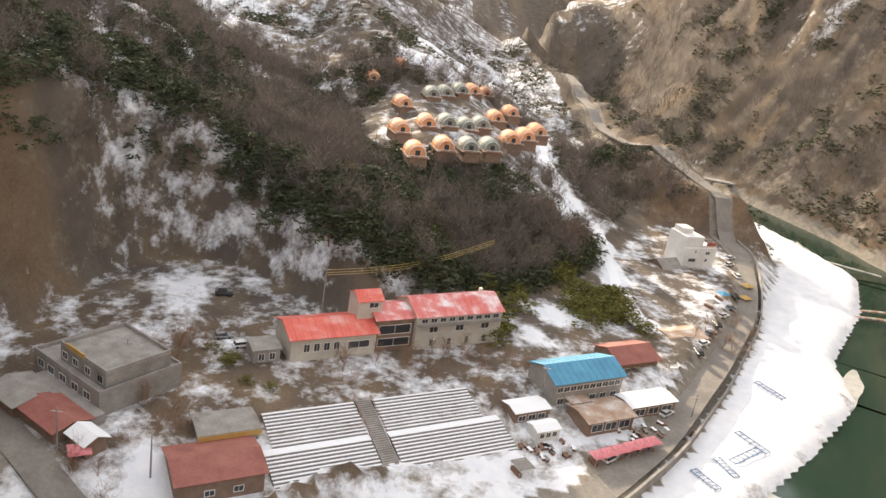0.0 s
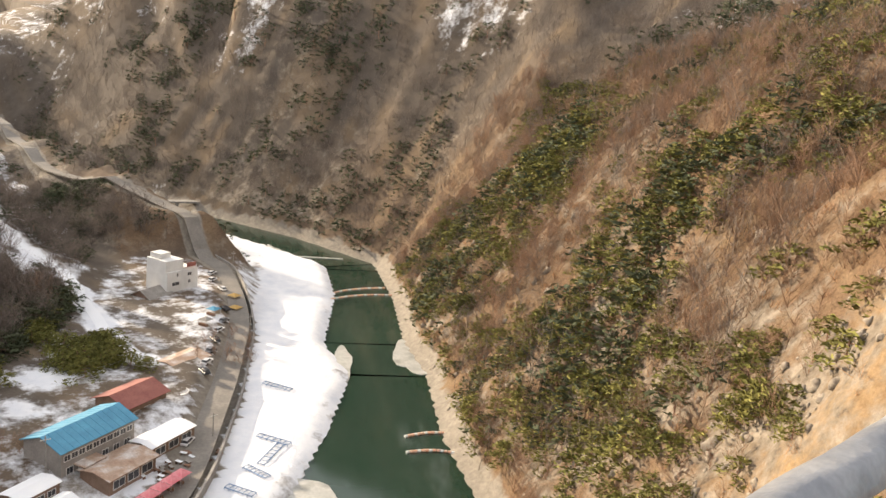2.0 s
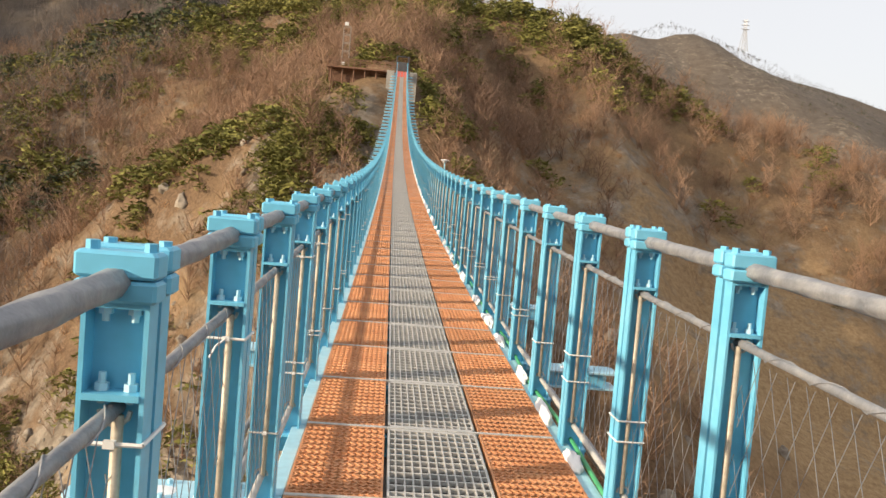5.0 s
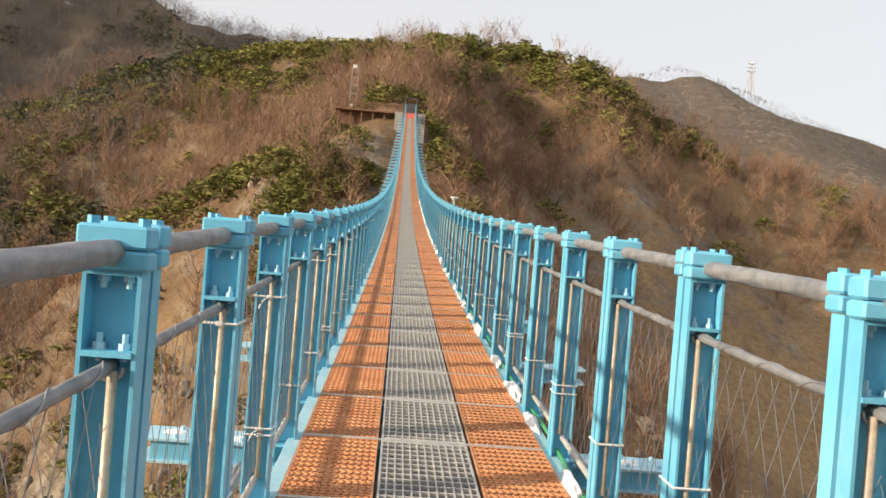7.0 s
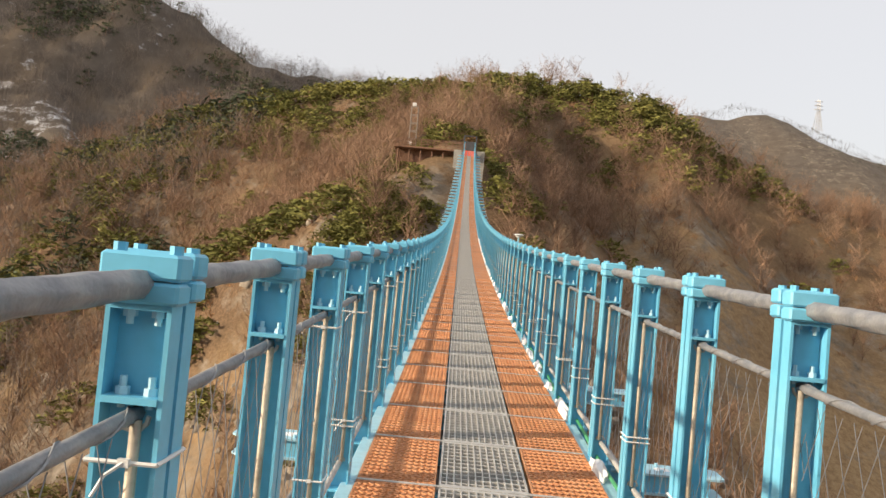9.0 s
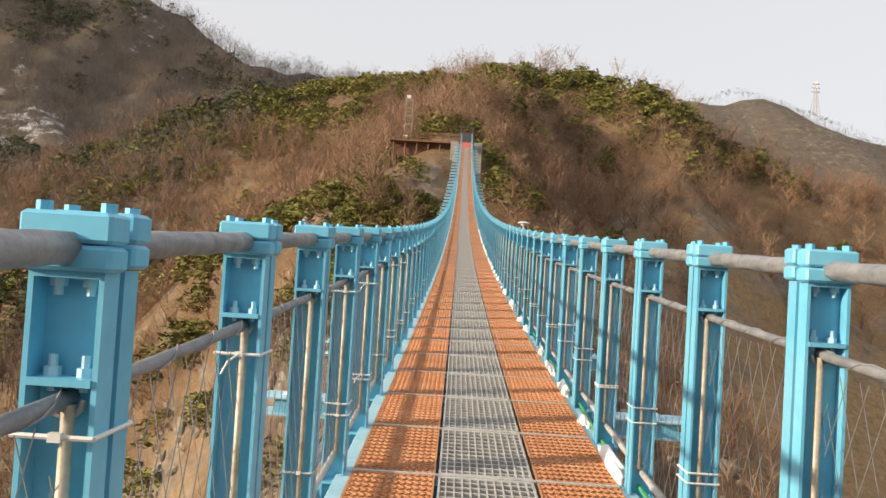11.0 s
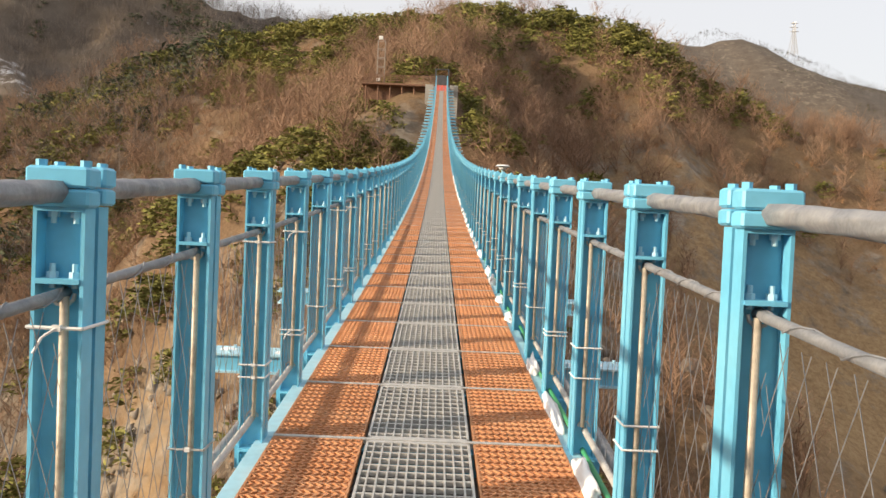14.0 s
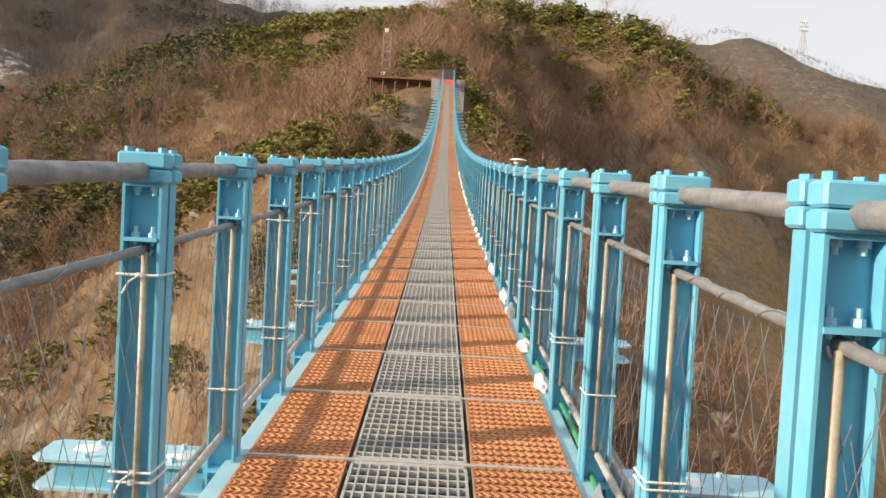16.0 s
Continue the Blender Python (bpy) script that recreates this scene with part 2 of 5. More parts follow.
def land(x, y):
    """Height of the ground."""
    x, y = np.asarray(x, float), np.asarray(y, float)
    u = 0.898 * x + 0.44 * y
    dr, sr = seg_dist(x, y, RIVER)
    w = lerp_list(sr, RIVER_W)
    bank = -91.6 + 0.5 * wave(x, y, 14, 3)
    floor = -90 + 4 * smooth(-112, -130, u)
    droad, _ = seg_dist(x, y, ROAD)
    side = smooth(5, 9, droad) * smooth(60, 20, dr)
    # river side of the road lies lower
    north = smooth(0, 6, (x + 128) * 0.55 + (y - 50) * 0.83)
    base = floor * (1 - north) + bank * north
    hill = np.full(x.shape, -200.0)
    for pts, slope in RIDGES:
        d, s = seg_dist(x, y, pts)
        z = lerp_list(s, [p[2] for p in pts])
        rough = 0.30 * wave(x, y, 46, 7) + 0.16 * wave(x, y, 19, 8)
        h = z - slope * (np.sqrt(d * d + 64) - 8 + rough * np.minimum(d, 32))
        k = 4.0
        m = np.maximum(hill, h)
        hill = m + k * np.log(np.exp((hill - m) / k) + np.exp((h - m) / k)) * 0.6
    gully = 3.4 * wave(x, y, 27, 11) + 1.7 * wave(x, y, 11, 12) + 0.8 * wave(x, y, 5, 13)
    k = smooth(-92, -70, hill)
    hill = hill + gully * k
    vz = village_zone(x, y)
    m = np.maximum(base, hill)
    z = m + 2.0 * np.log(np.exp((base - m) / 2.0) + np.exp((hill - m) / 2.0))
    z = z - 1.386 * (np.abs(base - hill) < 2)
    z = base * vz + z * (1 - vz)
    # broad flat bank on the village side of the river
    db, _ = seg_dist(x, y, BANK)
    k = smooth(30, 19, db)
    z = np.where(z > bank, bank * k + z * (1 - k), z)
    away = np.maximum(dr - w, 0)
    foot = -92.2 + 1.12 * away + 0.0095 * away * away + (3.5 * wave(x, y, 17, 51) + 2.0 * wave(x, y, 7, 52)) * smooth(0, 12, dr - w)
    z = np.where(hill > -88, np.minimum(z, np.maximum(foot, -92.2)), z)
    z = np.where(dr < w, np.minimum(z, -93.2 - 1.5 * smooth(0, 6, w - dr)), np.where(dr < w + 4, np.minimum(z, -93.2 + (dr - w) * 0.9), z))
    return z


def land1(x, y):
    return float(land(np.array([x]), np.array([y]))[0])


def axis_values(lo, hi, step, far):
    vals = list(np.arange(lo, hi + step, step))
    s, a = step, vals[0]
    left = []
    while a > -far:
        s *= 1.18
        a -= s
        left.append(a)
    s, b = step, vals[-1]
    right = []
    while b < far:
        s *= 1.18
        b += s
        right.append(b)
    return np.array(left[::-1] + vals + right)


GX, GY = axis_values(-480, 190, 3.0, 4300), axis_values(-130, 330, 3.0, 4300)
XX, YY = np.meshgrid(GX, GY, indexing="ij")
ZZ = land(XX, YY)


def grid_mesh(name, x, y, z, m):
    nx, ny = x.shape
    me = bpy.data.meshes.new(name)
    co = np.stack([x, y, z], -1).reshape(-1, 3)
    i = np.arange(nx * ny).reshape(nx, ny)
    q = np.stack([i[:-1, :-1], i[1:, :-1], i[1:, 1:], i[:-1, 1:]], -1).reshape(-1, 4)
    me.vertices.add(len(co))
    me.vertices.foreach_set("co", co.astype(np.float32).ravel())
    me.loops.add(q.size)
    me.loops.foreach_set("vertex_index", q.ravel().astype(np.int32))
    me.polygons.add(len(q))
    me.polygons.foreach_set("loop_start", np.arange(0, q.size, 4).astype(np.int32))
    me.polygons.foreach_set("loop_total", np.full(len(q), 4, np.int32))
    me.update(calc_edges=True)
    me.shade_smooth()
    me.materials.append(m)
    return me


def ground_material():
    """Leaf litter, grass and rock on the slopes, snow and gravel in the valley, by the ground's own cover map."""
    m = bpy.data.materials.new("ground")
    m.use_nodes = True
    n, l = m.node_tree.nodes, m.node_tree.links
    b = n["Principled BSDF"]
    b.inputs["Roughness"].default_value = 0.95
    b.inputs["Specular IOR Level"].default_value = 0.15
    co = n.new("ShaderNodeTexCoord")

    def tex(scale, detail=8, rough=0.6):
        t = n.new("ShaderNodeTexNoise")
        t.inputs["Scale"].default_value, t.inputs["Detail"].default_value, t.inputs["Roughness"].default_value = scale, detail, rough
        l.new(co.outputs["Object"], t.inputs["Vector"])
        return t.outputs["Fac"]

    def ramp(fac, cols):
        r = n.new("ShaderNodeValToRGB")
        e = r.color_ramp.elements
        for i, (p, c) in enumerate(cols):
            q = e[i] if i < 2 else e.new(p)
            q.position, q.color = p, (*c, 1)
        l.new(fac, r.inputs["Fac"])
        return r.outputs["Color"]

    def mix(fac, a, c):
        x = n.new("ShaderNodeMix")
        x.data_type = "RGBA"
        l.new(fac, x.inputs["Factor"])
        l.new(a, x.inputs["A"])
        l.new(c, x.inputs["B"])
        return x.outputs["Result"]

    def math_node(op, a, c):
        x = n.new("ShaderNodeMath")
        x.operation, x.use_clamp = op, op != "SUBTRACT"
        for k, s in enumerate((a, c)):
            if isinstance(s, float):
                x.inputs[k].default_value = s
            else:
                l.new(s, x.inputs[k])
        return x.outputs[0]

    litter = ramp(tex(0.13), [(0.3, (0.115, 0.076, 0.048)), (0.5, (0.175, 0.113, 0.068)), (0.64, (0.215, 0.148, 0.09)), (0.75, (0.15, 0.123, 0.09))])
    grain = ramp(tex(2.2, 4), [(0.3, (0.55, 0.55, 0.55)), (0.7, (1.25, 1.25, 1.25))])
    mul = n.new("ShaderNodeMix")
    mul.data_type, mul.blend_type = "RGBA", "MULTIPLY"
    mul.inputs["Factor"].default_value = 1
    l.new(litter, mul.inputs["A"])
    l.new(grain, mul.inputs["B"])
    col = mul.outputs["Result"]
    at = n.new("ShaderNodeAttribute")
    at.attribute_name = "cover"
    sep = n.new("ShaderNodeSeparateColor")
    l.new(at.outputs["Color"], sep.inputs[0])
    ash = ramp(tex(0.1), [(0.3, (0.08, 0.07, 0.06)), (0.7, (0.145, 0.125, 0.105))])
    inv = math_node("SUBTRACT", 1.0, at.outputs["Alpha"])
    col = mix(inv, col, ash)
    meadow = n.new("ShaderNodeAttribute")
    meadow.attribute_name = "grass"
    straw = ramp(tex(0.9, 10, 0.75), [(0.3, (0.20, 0.125, 0.065)), (0.5, (0.33, 0.225, 0.12)), (0.72, (0.44, 0.32, 0.185))])
    col = mix(math_node("MULTIPLY", meadow.outputs["Fac"], 1.0), col, straw)
    rock = ramp(tex(0.35, 9, 0.7), [(0.32, (0.10, 0.08, 0.062)), (0.48, (0.21, 0.175, 0.135)), (0.7, (0.36, 0.31, 0.25))])
    gravel = ramp(tex(0.5, 9, 0.7), [(0.3, (0.17, 0.148, 0.122)), (0.6, (0.28, 0.248, 0.205)), (0.8, (0.38, 0.355, 0.31))])
    snow = ramp(tex(0.2), [(0.3, (0.70, 0.72, 0.76)), (0.7, (0.86, 0.86, 0.87))])

    def mask(chan, t, lo=-0.25, hi=0.25):
        mr = n.new("ShaderNodeMapRange")
        l.new(math_node("SUBTRACT", math_node("ADD", sep.outputs[chan], 0.0), t), mr.inputs["Value"])
        mr.inputs["From Min"].default_value, mr.inputs["From Max"].default_value = -0.08, 0.08
        return mr.outputs[0]

    col = mix(mask(2, tex(0.16, 9, 0.7)), col, rock)
    col = mix(mask(1, tex(0.07, 8)), col, gravel)
    col = mix(mask(0, tex(0.11, 10, 0.72)), col, snow)
    l.new(col, b.inputs["Base Color"])
    bp = n.new("ShaderNodeBump")
    bp.inputs["Strength"].default_value, bp.inputs["Distance"].default_value = 0.7, 0.5
    l.new(tex(0.6, 10, 0.7), bp.inputs["Height"])
    l.new(bp.outputs["Normal"], b.inputs["Normal"])
    return m


def cover(x, y, z):
    dr, sr = seg_dist(x, y, RIVER)
    w = lerp_list(sr, RIVER_W)
    droad, _ = seg_dist(x, y, ROAD)
    north = (x + 128) * 0.55 + (y - 50) * 0.83
    flat = smooth(-84, -88, z)
    vill = village_zone(x, y)
    snow = 0.33 * vill + flat * (north < 0) * 0.22
    bankside = flat * smooth(-2, 4, north) * smooth(60, 53, droad)
    snow = np.maximum(snow, bankside * (0.80 - 0.3 * smooth(w + 6, w + 1, dr) - 0.26 * np.exp(-(((x + 146) / 14) ** 2 + ((y - 108) / 11) ** 2))) * smooth(-60, -110, x))
    snow = np.maximum(snow, 0.68 * np.exp(-(((x + 190) / 22) ** 2 + ((y + 50) / 16) ** 2)))
    db, _ = seg_dist(x, y, BANK)
    snow = np.maximum(snow, 0.64 * smooth(26, 14, db) * (droad > 5))
    track, _ = seg_dist(x, y, TRACK)
    snow = np.maximum(snow, 0.85 * smooth(5, 2.5, track))
    for cx, cy, r, a in ((-205, 52, 14, 0.7), (-190, 42, 11, 0.68), (-245, 45, 9, 0.6), (-285, 62, 18, 0.62), (-120, 60, 9, 0.62), (-118, -36, 9, 0.72), (-122, 30, 14, 0.7), (-138, 84, 8, 0.55), (-400, 10, 30, 0.75), (-460, 30, 50, 0.7), (-235, 108, 14, 0.62), (-250, -90, 22, 0.66), (-300, -40, 20, 0.55)):
        snow = np.maximum(snow, a * np.exp(-((x - cx) ** 2 + (y - cy) ** 2) / (r * r)))
    back = smooth(-230, -300, x)
    snow = np.maximum(snow, smooth(-168, -205, x) * smooth(-86, -83, z) * (0.50 + 0.12 * wave(x, y, 60, 21)) * (y < 100))
    mount = smooth(240, 300, y) * smooth(-90, -140, x) + smooth(-420, -470, x) * (y > 130)
    snow = np.maximum(snow, np.clip(mount, 0, 1) * (0.34 + 0.15 * wave(x, y, 42, 22) + 0.10 * wave(x, y, 13, 23)))
    gravel = np.maximum(flat * 0.55, 0.9 * smooth(w + 6, w + 1, dr) * flat)
    gravel = np.maximum(gravel, 0.85 * smooth(5.5, 4.0, droad))
    lane, _ = seg_dist(x, y, LANE)
    gravel = np.maximum(gravel, 0.85 * smooth(5.5, 4.0, lane))
    rock = 0.40 + 0.12 * wave(x, y, 33, 31) - 0.13 * np.clip(mount, 0, 1)
    rock = rock + 0.16 * np.exp(-(((x + 25) / 22) ** 2 + ((y - 78) / 20) ** 2)) + 0.16 * np.exp(-(((x + 118) / 25) ** 2 + ((y - 150) / 14) ** 2)) + 0.3 * np.exp(-(((x + 12) / 10) ** 2 + ((y - 116) / 9) ** 2))
    rock = rock + 0.24 * np.exp(-(((x + 44) / 14) ** 2 + ((y - 114) / 9) ** 2)) + 0.3 * np.exp(-(((x + 81) / 11) ** 2 + ((y - 125) / 7) ** 2))
    rock = rock + 0.22 * smooth(14, 3, dr - w) * (1 - flat)
    warm = 1 - np.clip(mount + smooth(-160, -185, x) * (y < 110) + smooth(300, 500, np.hypot(x, y)), 0, 1) * 0.85
    warm = np.minimum(warm, 1 - 0.6 * vill)
    return np.stack([snow * (droad > 4.5), gravel, rock * (1 - flat), warm], -1)


M_GROUND = ground_material()
gmesh = grid_mesh("ground", XX, YY, ZZ, M_GROUND)
att = gmesh.color_attributes.new("cover", "FLOAT_COLOR", "POINT")
att.data.foreach_set("color", cover(XX, YY, ZZ).astype(np.float32).ravel())
att = gmesh.color_attributes.new("grass", "FLOAT_COLOR", "POINT")
gg = np.clip(1.4 * open_grass(XX, YY) + 0.35 * wave(XX, YY, 9, 61), 0, 1)
att.data.foreach_set("color", np.stack([gg, gg, gg, np.ones_like(gg)], -1).astype(np.float32).ravel())
tagged(new("ground", gmesh), "steep wooded hills and snowy valley floor", "ground", kind="structure")

# river
M_WATER = mat("river_water", [(0.014, 0.034, 0.022), (0.026, 0.05, 0.034)], 0.02, 0.06, bump=0.02, spec=0.5)
rb = Mb()
c = [Vector((*p, 0)) for p in RIVER]
dense = [c[i].lerp(c[i + 1], k / 6) for i in range(len(c) - 1) for k in range(6)] + [c[-1]]
for i in range(len(dense) - 1):
    a, b = dense[i], dense[i + 1]
    da = (dense[min(i + 1, len(dense) - 1)] - dense[max(i - 1, 0)]).normalized().cross(Vector((0, 0, 1))) * 34
    db = (dense[min(i + 2, len(dense) - 1)] - a).normalized().cross(Vector((0, 0, 1))) * 34
    if i == 0:
        rb.v += [tuple(a - da), tuple(a + da)]
    rb.v += [tuple(b - db), tuple(b + db)]
    k = len(rb.v)
    rb.f.append((k - 4, k - 3, k - 1, k - 2))
river = part("river", rb, M_WATER)
river.location.z = -93.3
tagged(river, "dark green river with thin ice at its edges", "river", kind="structure")

# ---- the bridge ----
Y0, Y1 = -30, 128          # the ends of the deck
XI = 0.744                 # inner face of the rail heads
RIGHT_X, RIGHT_Z = -0.008, 0.018   # the right-hand rail sits slightly further in and higher


def deck_z(y):
    return 0.03487 * y + 0.00109 * y * y if y > -16 else -0.27888 + 0.00109 * (y + 16) * (y + 16)


def deck_pose(y, x=0.0, dz=0.0):
    s = math.degrees(math.atan2(deck_z(y + 0.5) - deck_z(y - 0.5), 1.0))
    return pose(x, y, deck_z(y) + dz, s, 0, 0)


def orange_mesh(fine):
    """A moulded grating panel 0.44 by 0.97 m: zigzag strips between cross bars, in a rim."""
    b = Mb()
    w, h, t = 0.222, 0.485, 0.035
    for x0, x1, y0, y1 in ((-w, w, -h, -h + 0.012), (-w, w, h - 0.012, h), (-w, -w + 0.010, -h, h), (w - 0.010, w, -h, h)):
        b.box(x0, x1, y0, y1, -t, 0)
    rows = 26
    for i in range(1, rows):
        y = -h + 2 * h * i / rows
        b.box(-w, w, y - 0.0055, y + 0.0055, -t + 0.004, -0.003)
    n = 12
    for k in range(n):
        x = -w + 2 * w * (k + 0.5) / n
        if not fine:
            b.box(x - 0.007, x + 0.007, -h, h, -t + 0.004, -0.001)
            continue
        for i in range(rows):
            ya, yb = -h + 2 * h * i / rows, -h + 2 * h * (i + 1) / rows
            s = 0.016 if i % 2 else -0.016
            vs = [(x - s - 0.004, ya, 0), (x - s + 0.004, ya, 0), (x + s + 0.004, yb, 0), (x + s - 0.004, yb, 0)]
            vs += [(p[0], p[1], -0.03) for p in vs]
            b.add(vs, [(0, 1, 2, 3), (0, 4, 5, 1), (1, 5, 6, 2), (2, 6, 7, 3), (3, 7, 4, 0)])
    return b.mesh("orange_panel", M_ORANGE)


def grating_mesh():
    """A galvanised bar grating 0.51 by 0.97 m."""
    b = Mb()
    w, h, t = 0.255, 0.485, 0.035
    for x0, x1, y0, y1 in ((-w, w, -h, -h + 0.03), (-w, w, h - 0.03, h), (-w, -w + 0.012, -h, h), (w - 0.012, w, -h, h)):
        b.box(x0, x1, y0, y1, -t, 0)
    for i in range(1, 12):
        x = -w + 2 * w * i / 12
        b.box(x - 0.004, x + 0.004, -h, h, -t, -0.001)
    for i in range(1, 12):
        y = -h + 2 * h * i / 12
        b.box(-w, w, y - 0.006, y + 0.006, -0.024, -0.002)
    return b.mesh("grating_panel", M_STEEL)


deck = thing("footbridge_deck", "blue steel suspension footbridge deck with orange and grey gratings", "bridge deck", kind="structure")
OR_FINE, OR_PLAIN, GRATE = orange_mesh(True), orange_mesh(False), grating_mesh()
RED_ME = OR_PLAIN.copy()
RED_ME.materials.clear()
RED_ME.materials.append(M_RED)
bm_beam = Mb()
bm_beam.box(-0.90, 0.90, -0.05, 0.05, -0.16, -0.05)
bm_beam.box(-0.90, 0.90, -0.07, 0.07, -0.05, -0.037)
BEAM = bm_beam.mesh("cross_beam", M_BLUE)
sb = Mb()
sb.box(-0.72, 0.72, -0.013, 0.013, -0.03, 0.0025)
SEAM = sb.mesh("seam_bar", M_STEEL)
SIDE = Mb()
SIDE.cbox(0.722, 0.80, -0.497, 0.497, -0.13, -0.012, 0.004)
SIDE_R = SIDE.mesh("edge_beam", M_PALE)
for k in range(Y0, Y1):
    y = k + 0.5 - 0.037
    near = -3 < k < 26
    for s in (-1, 1):
        part("orange_panel" if k < Y1 - 6 else "red_panel", (OR_FINE if near else OR_PLAIN) if k < Y1 - 6 else RED_ME, None, deck, at=deck_pose(y, s * 0.496))
        part("edge_beam", SIDE_R, None, deck, at=deck_pose(y) @ pose(0, 0, 0, 0, 0, 0 if s > 0 else 180))
    part("steel_grating" if k < Y1 - 6 else "red_panel", GRATE if k < Y1 - 6 else RED_ME, None, deck, at=deck_pose(y))
    part("cross_beam", BEAM, None, deck, at=deck_pose(k - 0.037))
    part("seam_bar", SEAM, None, deck, at=deck_pose(k - 0.037))


# added dark sheet below the beams: gives the grating holes their shade
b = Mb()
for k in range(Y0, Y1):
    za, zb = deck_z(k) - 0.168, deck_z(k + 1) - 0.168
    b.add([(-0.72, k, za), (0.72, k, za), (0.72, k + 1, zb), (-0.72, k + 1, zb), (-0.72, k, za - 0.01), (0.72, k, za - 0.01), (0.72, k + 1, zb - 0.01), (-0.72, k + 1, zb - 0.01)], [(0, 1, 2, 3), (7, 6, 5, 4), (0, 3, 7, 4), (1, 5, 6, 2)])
part("drip_pan", b, mat("dull_zinc_pan", [(0.10, 0.10, 0.10), (0.17, 0.165, 0.155)], 2, 0.8), deck, "added dark grey sheet standing for the shade under the gratings")


def post_thing():
    """A rail post of two channels back to back with a bolted clamp head, for the left-hand rail."""
    p = thing("rail_post", "sky blue steel rail post with bolted cable clamp head", "post", "rail posts of the bridge")
    xa, xb = -0.876, -0.757
    t = 0.009
    for nm, ya, yb in (("front_channel", -0.128, -0.074), ("rear_channel", -0.002, -0.056)):
        b = Mb()
        s = 1 if yb > ya else -1
        sec = [(xa, ya), (xa + t, ya), (xa + t, yb - s * t), (xb - t, yb - s * t), (xb - t, ya), (xb, ya), (xb, yb), (xa, yb)]
        b.poly(sec if s > 0 else sec[::-1], -0.16, 1.21)
        part(nm, b, M_BLUE, p)
    for z, y0 in ((1.03, -0.132), (1.196, -0.128), (-0.06, -0.150)):
        b = Mb()
        b.box(xa + t, xb - t, y0, -0.075, z, z + 0.012)
        part("stiffener_plate", b, M_BLUE, p)
    for nm, y0, y1 in (("front_clamp", -0.145, -0.075), ("rear_clamp", -0.055, 0.012)):
        up = 0.006 if nm == "rear_clamp" else 0.0
        for z0, z1 in ((1.207, 1.247), (1.250, 1.298)):
            b = Mb()
            b.cbox(-0.889, -XI, y0, y1, z0 + up, z1 + up, 0.006)
            part(nm, b, M_BLUE, p)
    for x in (-0.868, -0.766):
        for y in (-0.11, -0.022):
            b = Mb()
            b.tube([(x, y, 1.296), (x, y, 1.314)], 0.0125, 6)
            part("bolt", b, M_BLUE, p)
    for x in (-0.842, -0.79):
        b = Mb()
        b.tube([(x, -0.098, 1.018), (x, -0.098, 1.075)], 0.007, 6)
        b.tube([(x, -0.098, 1.042), (x, -0.098, 1.056)], 0.013, 6)
        part("bolt", b, M_PALE, p)
        b = Mb()
        b.tube([(x, -0.098, 1.168), (x, -0.098, 1.207)], 0.007, 6)
        b.tube([(x, -0.098, 1.182), (x, -0.098, 1.196)], 0.013, 6)
        part("bolt", b, M_PALE, p)
    b = Mb()
    b.tube([(-0.806, -0.112, 0.10), (-0.806, -0.112, 1.0)], 0.011, 8)
    part("lacing_pipe", b, M_PIPE, p, "weathered galvanised pipe that holds the wire mesh", True)
    for z in (1.006, 0.10):
        b = Mb()
        pts = [(-0.816 + 0.028 * math.cos(a), -0.10, z + 0.028 * math.sin(a) * (-1 if z > 0.5 else 1)) for a in np.linspace(0, math.pi, 7)]
        b.tube(pts, 0.005, 5)
        part("u_bolt", b, M_STEEL, p)
    return p


def tie_mesh(z, tail):
    b = Mb()
    x0, x1, y0, y1 = -0.880, -0.753, -0.136, 0.002
    for a, c in (((x0, y0), (x1, y0)), ((x1, y0), (x1, y1)), ((x1, y1), (x0, y1)), ((x0, y1), (x0, y0))):
        b.tube([(*a, z), (*c, z)], 0.0045, 5)
    b.box(-0.82, -0.80, y0 - 0.008, y0 + 0.004, z - 0.007, z + 0.007)
    if tail:
        b.tube([(-0.81, y0 - 0.006, z), (-0.835, y0 - 0.02, z - 0.02), (-0.85, y0 - 0.03, z - 0.055)], 0.0035, 5)
    return b.mesh("cable_tie", M_TIE)


TIES = {1: (tie_mesh(0.955, False), tie_mesh(0.36, False)), 2: (tie_mesh(0.93, True), tie_mesh(0.33, True)), 0: (None, tie_mesh(0.30, False))}
first = post_thing()
first.matrix_world = pose(0, 0, deck_z(0))
MIRROR = Matrix.Diagonal((-1, 1, 1, 1))
# the right-hand post is the same section turned to face inwards
right_first = thing("rail_post", "sky blue steel rail post with bolted cable clamp head", "post", "rail posts of the bridge")
for ch in first.children:
    me = ch.data.copy()
    me.transform(MIRROR)
    me.flip_normals()
    o = part(ch.name.split(".")[0], me, None, right_first, ch.get("label", ""))
def plain_copy(src):
    p = thing("rail_post", "sky blue steel rail post with bolted cable clamp head", "post", "rail posts of the bridge", at=pose(0, 60 if src is first else 61, deck_z(60)))
    for ch in src.children:
        nm = ch.name.split(".")[0]
        if nm in ("front_channel", "rear_channel", "front_clamp", "rear_clamp", "lacing_pipe"):
            part(nm, ch.data, None, p)
    return p


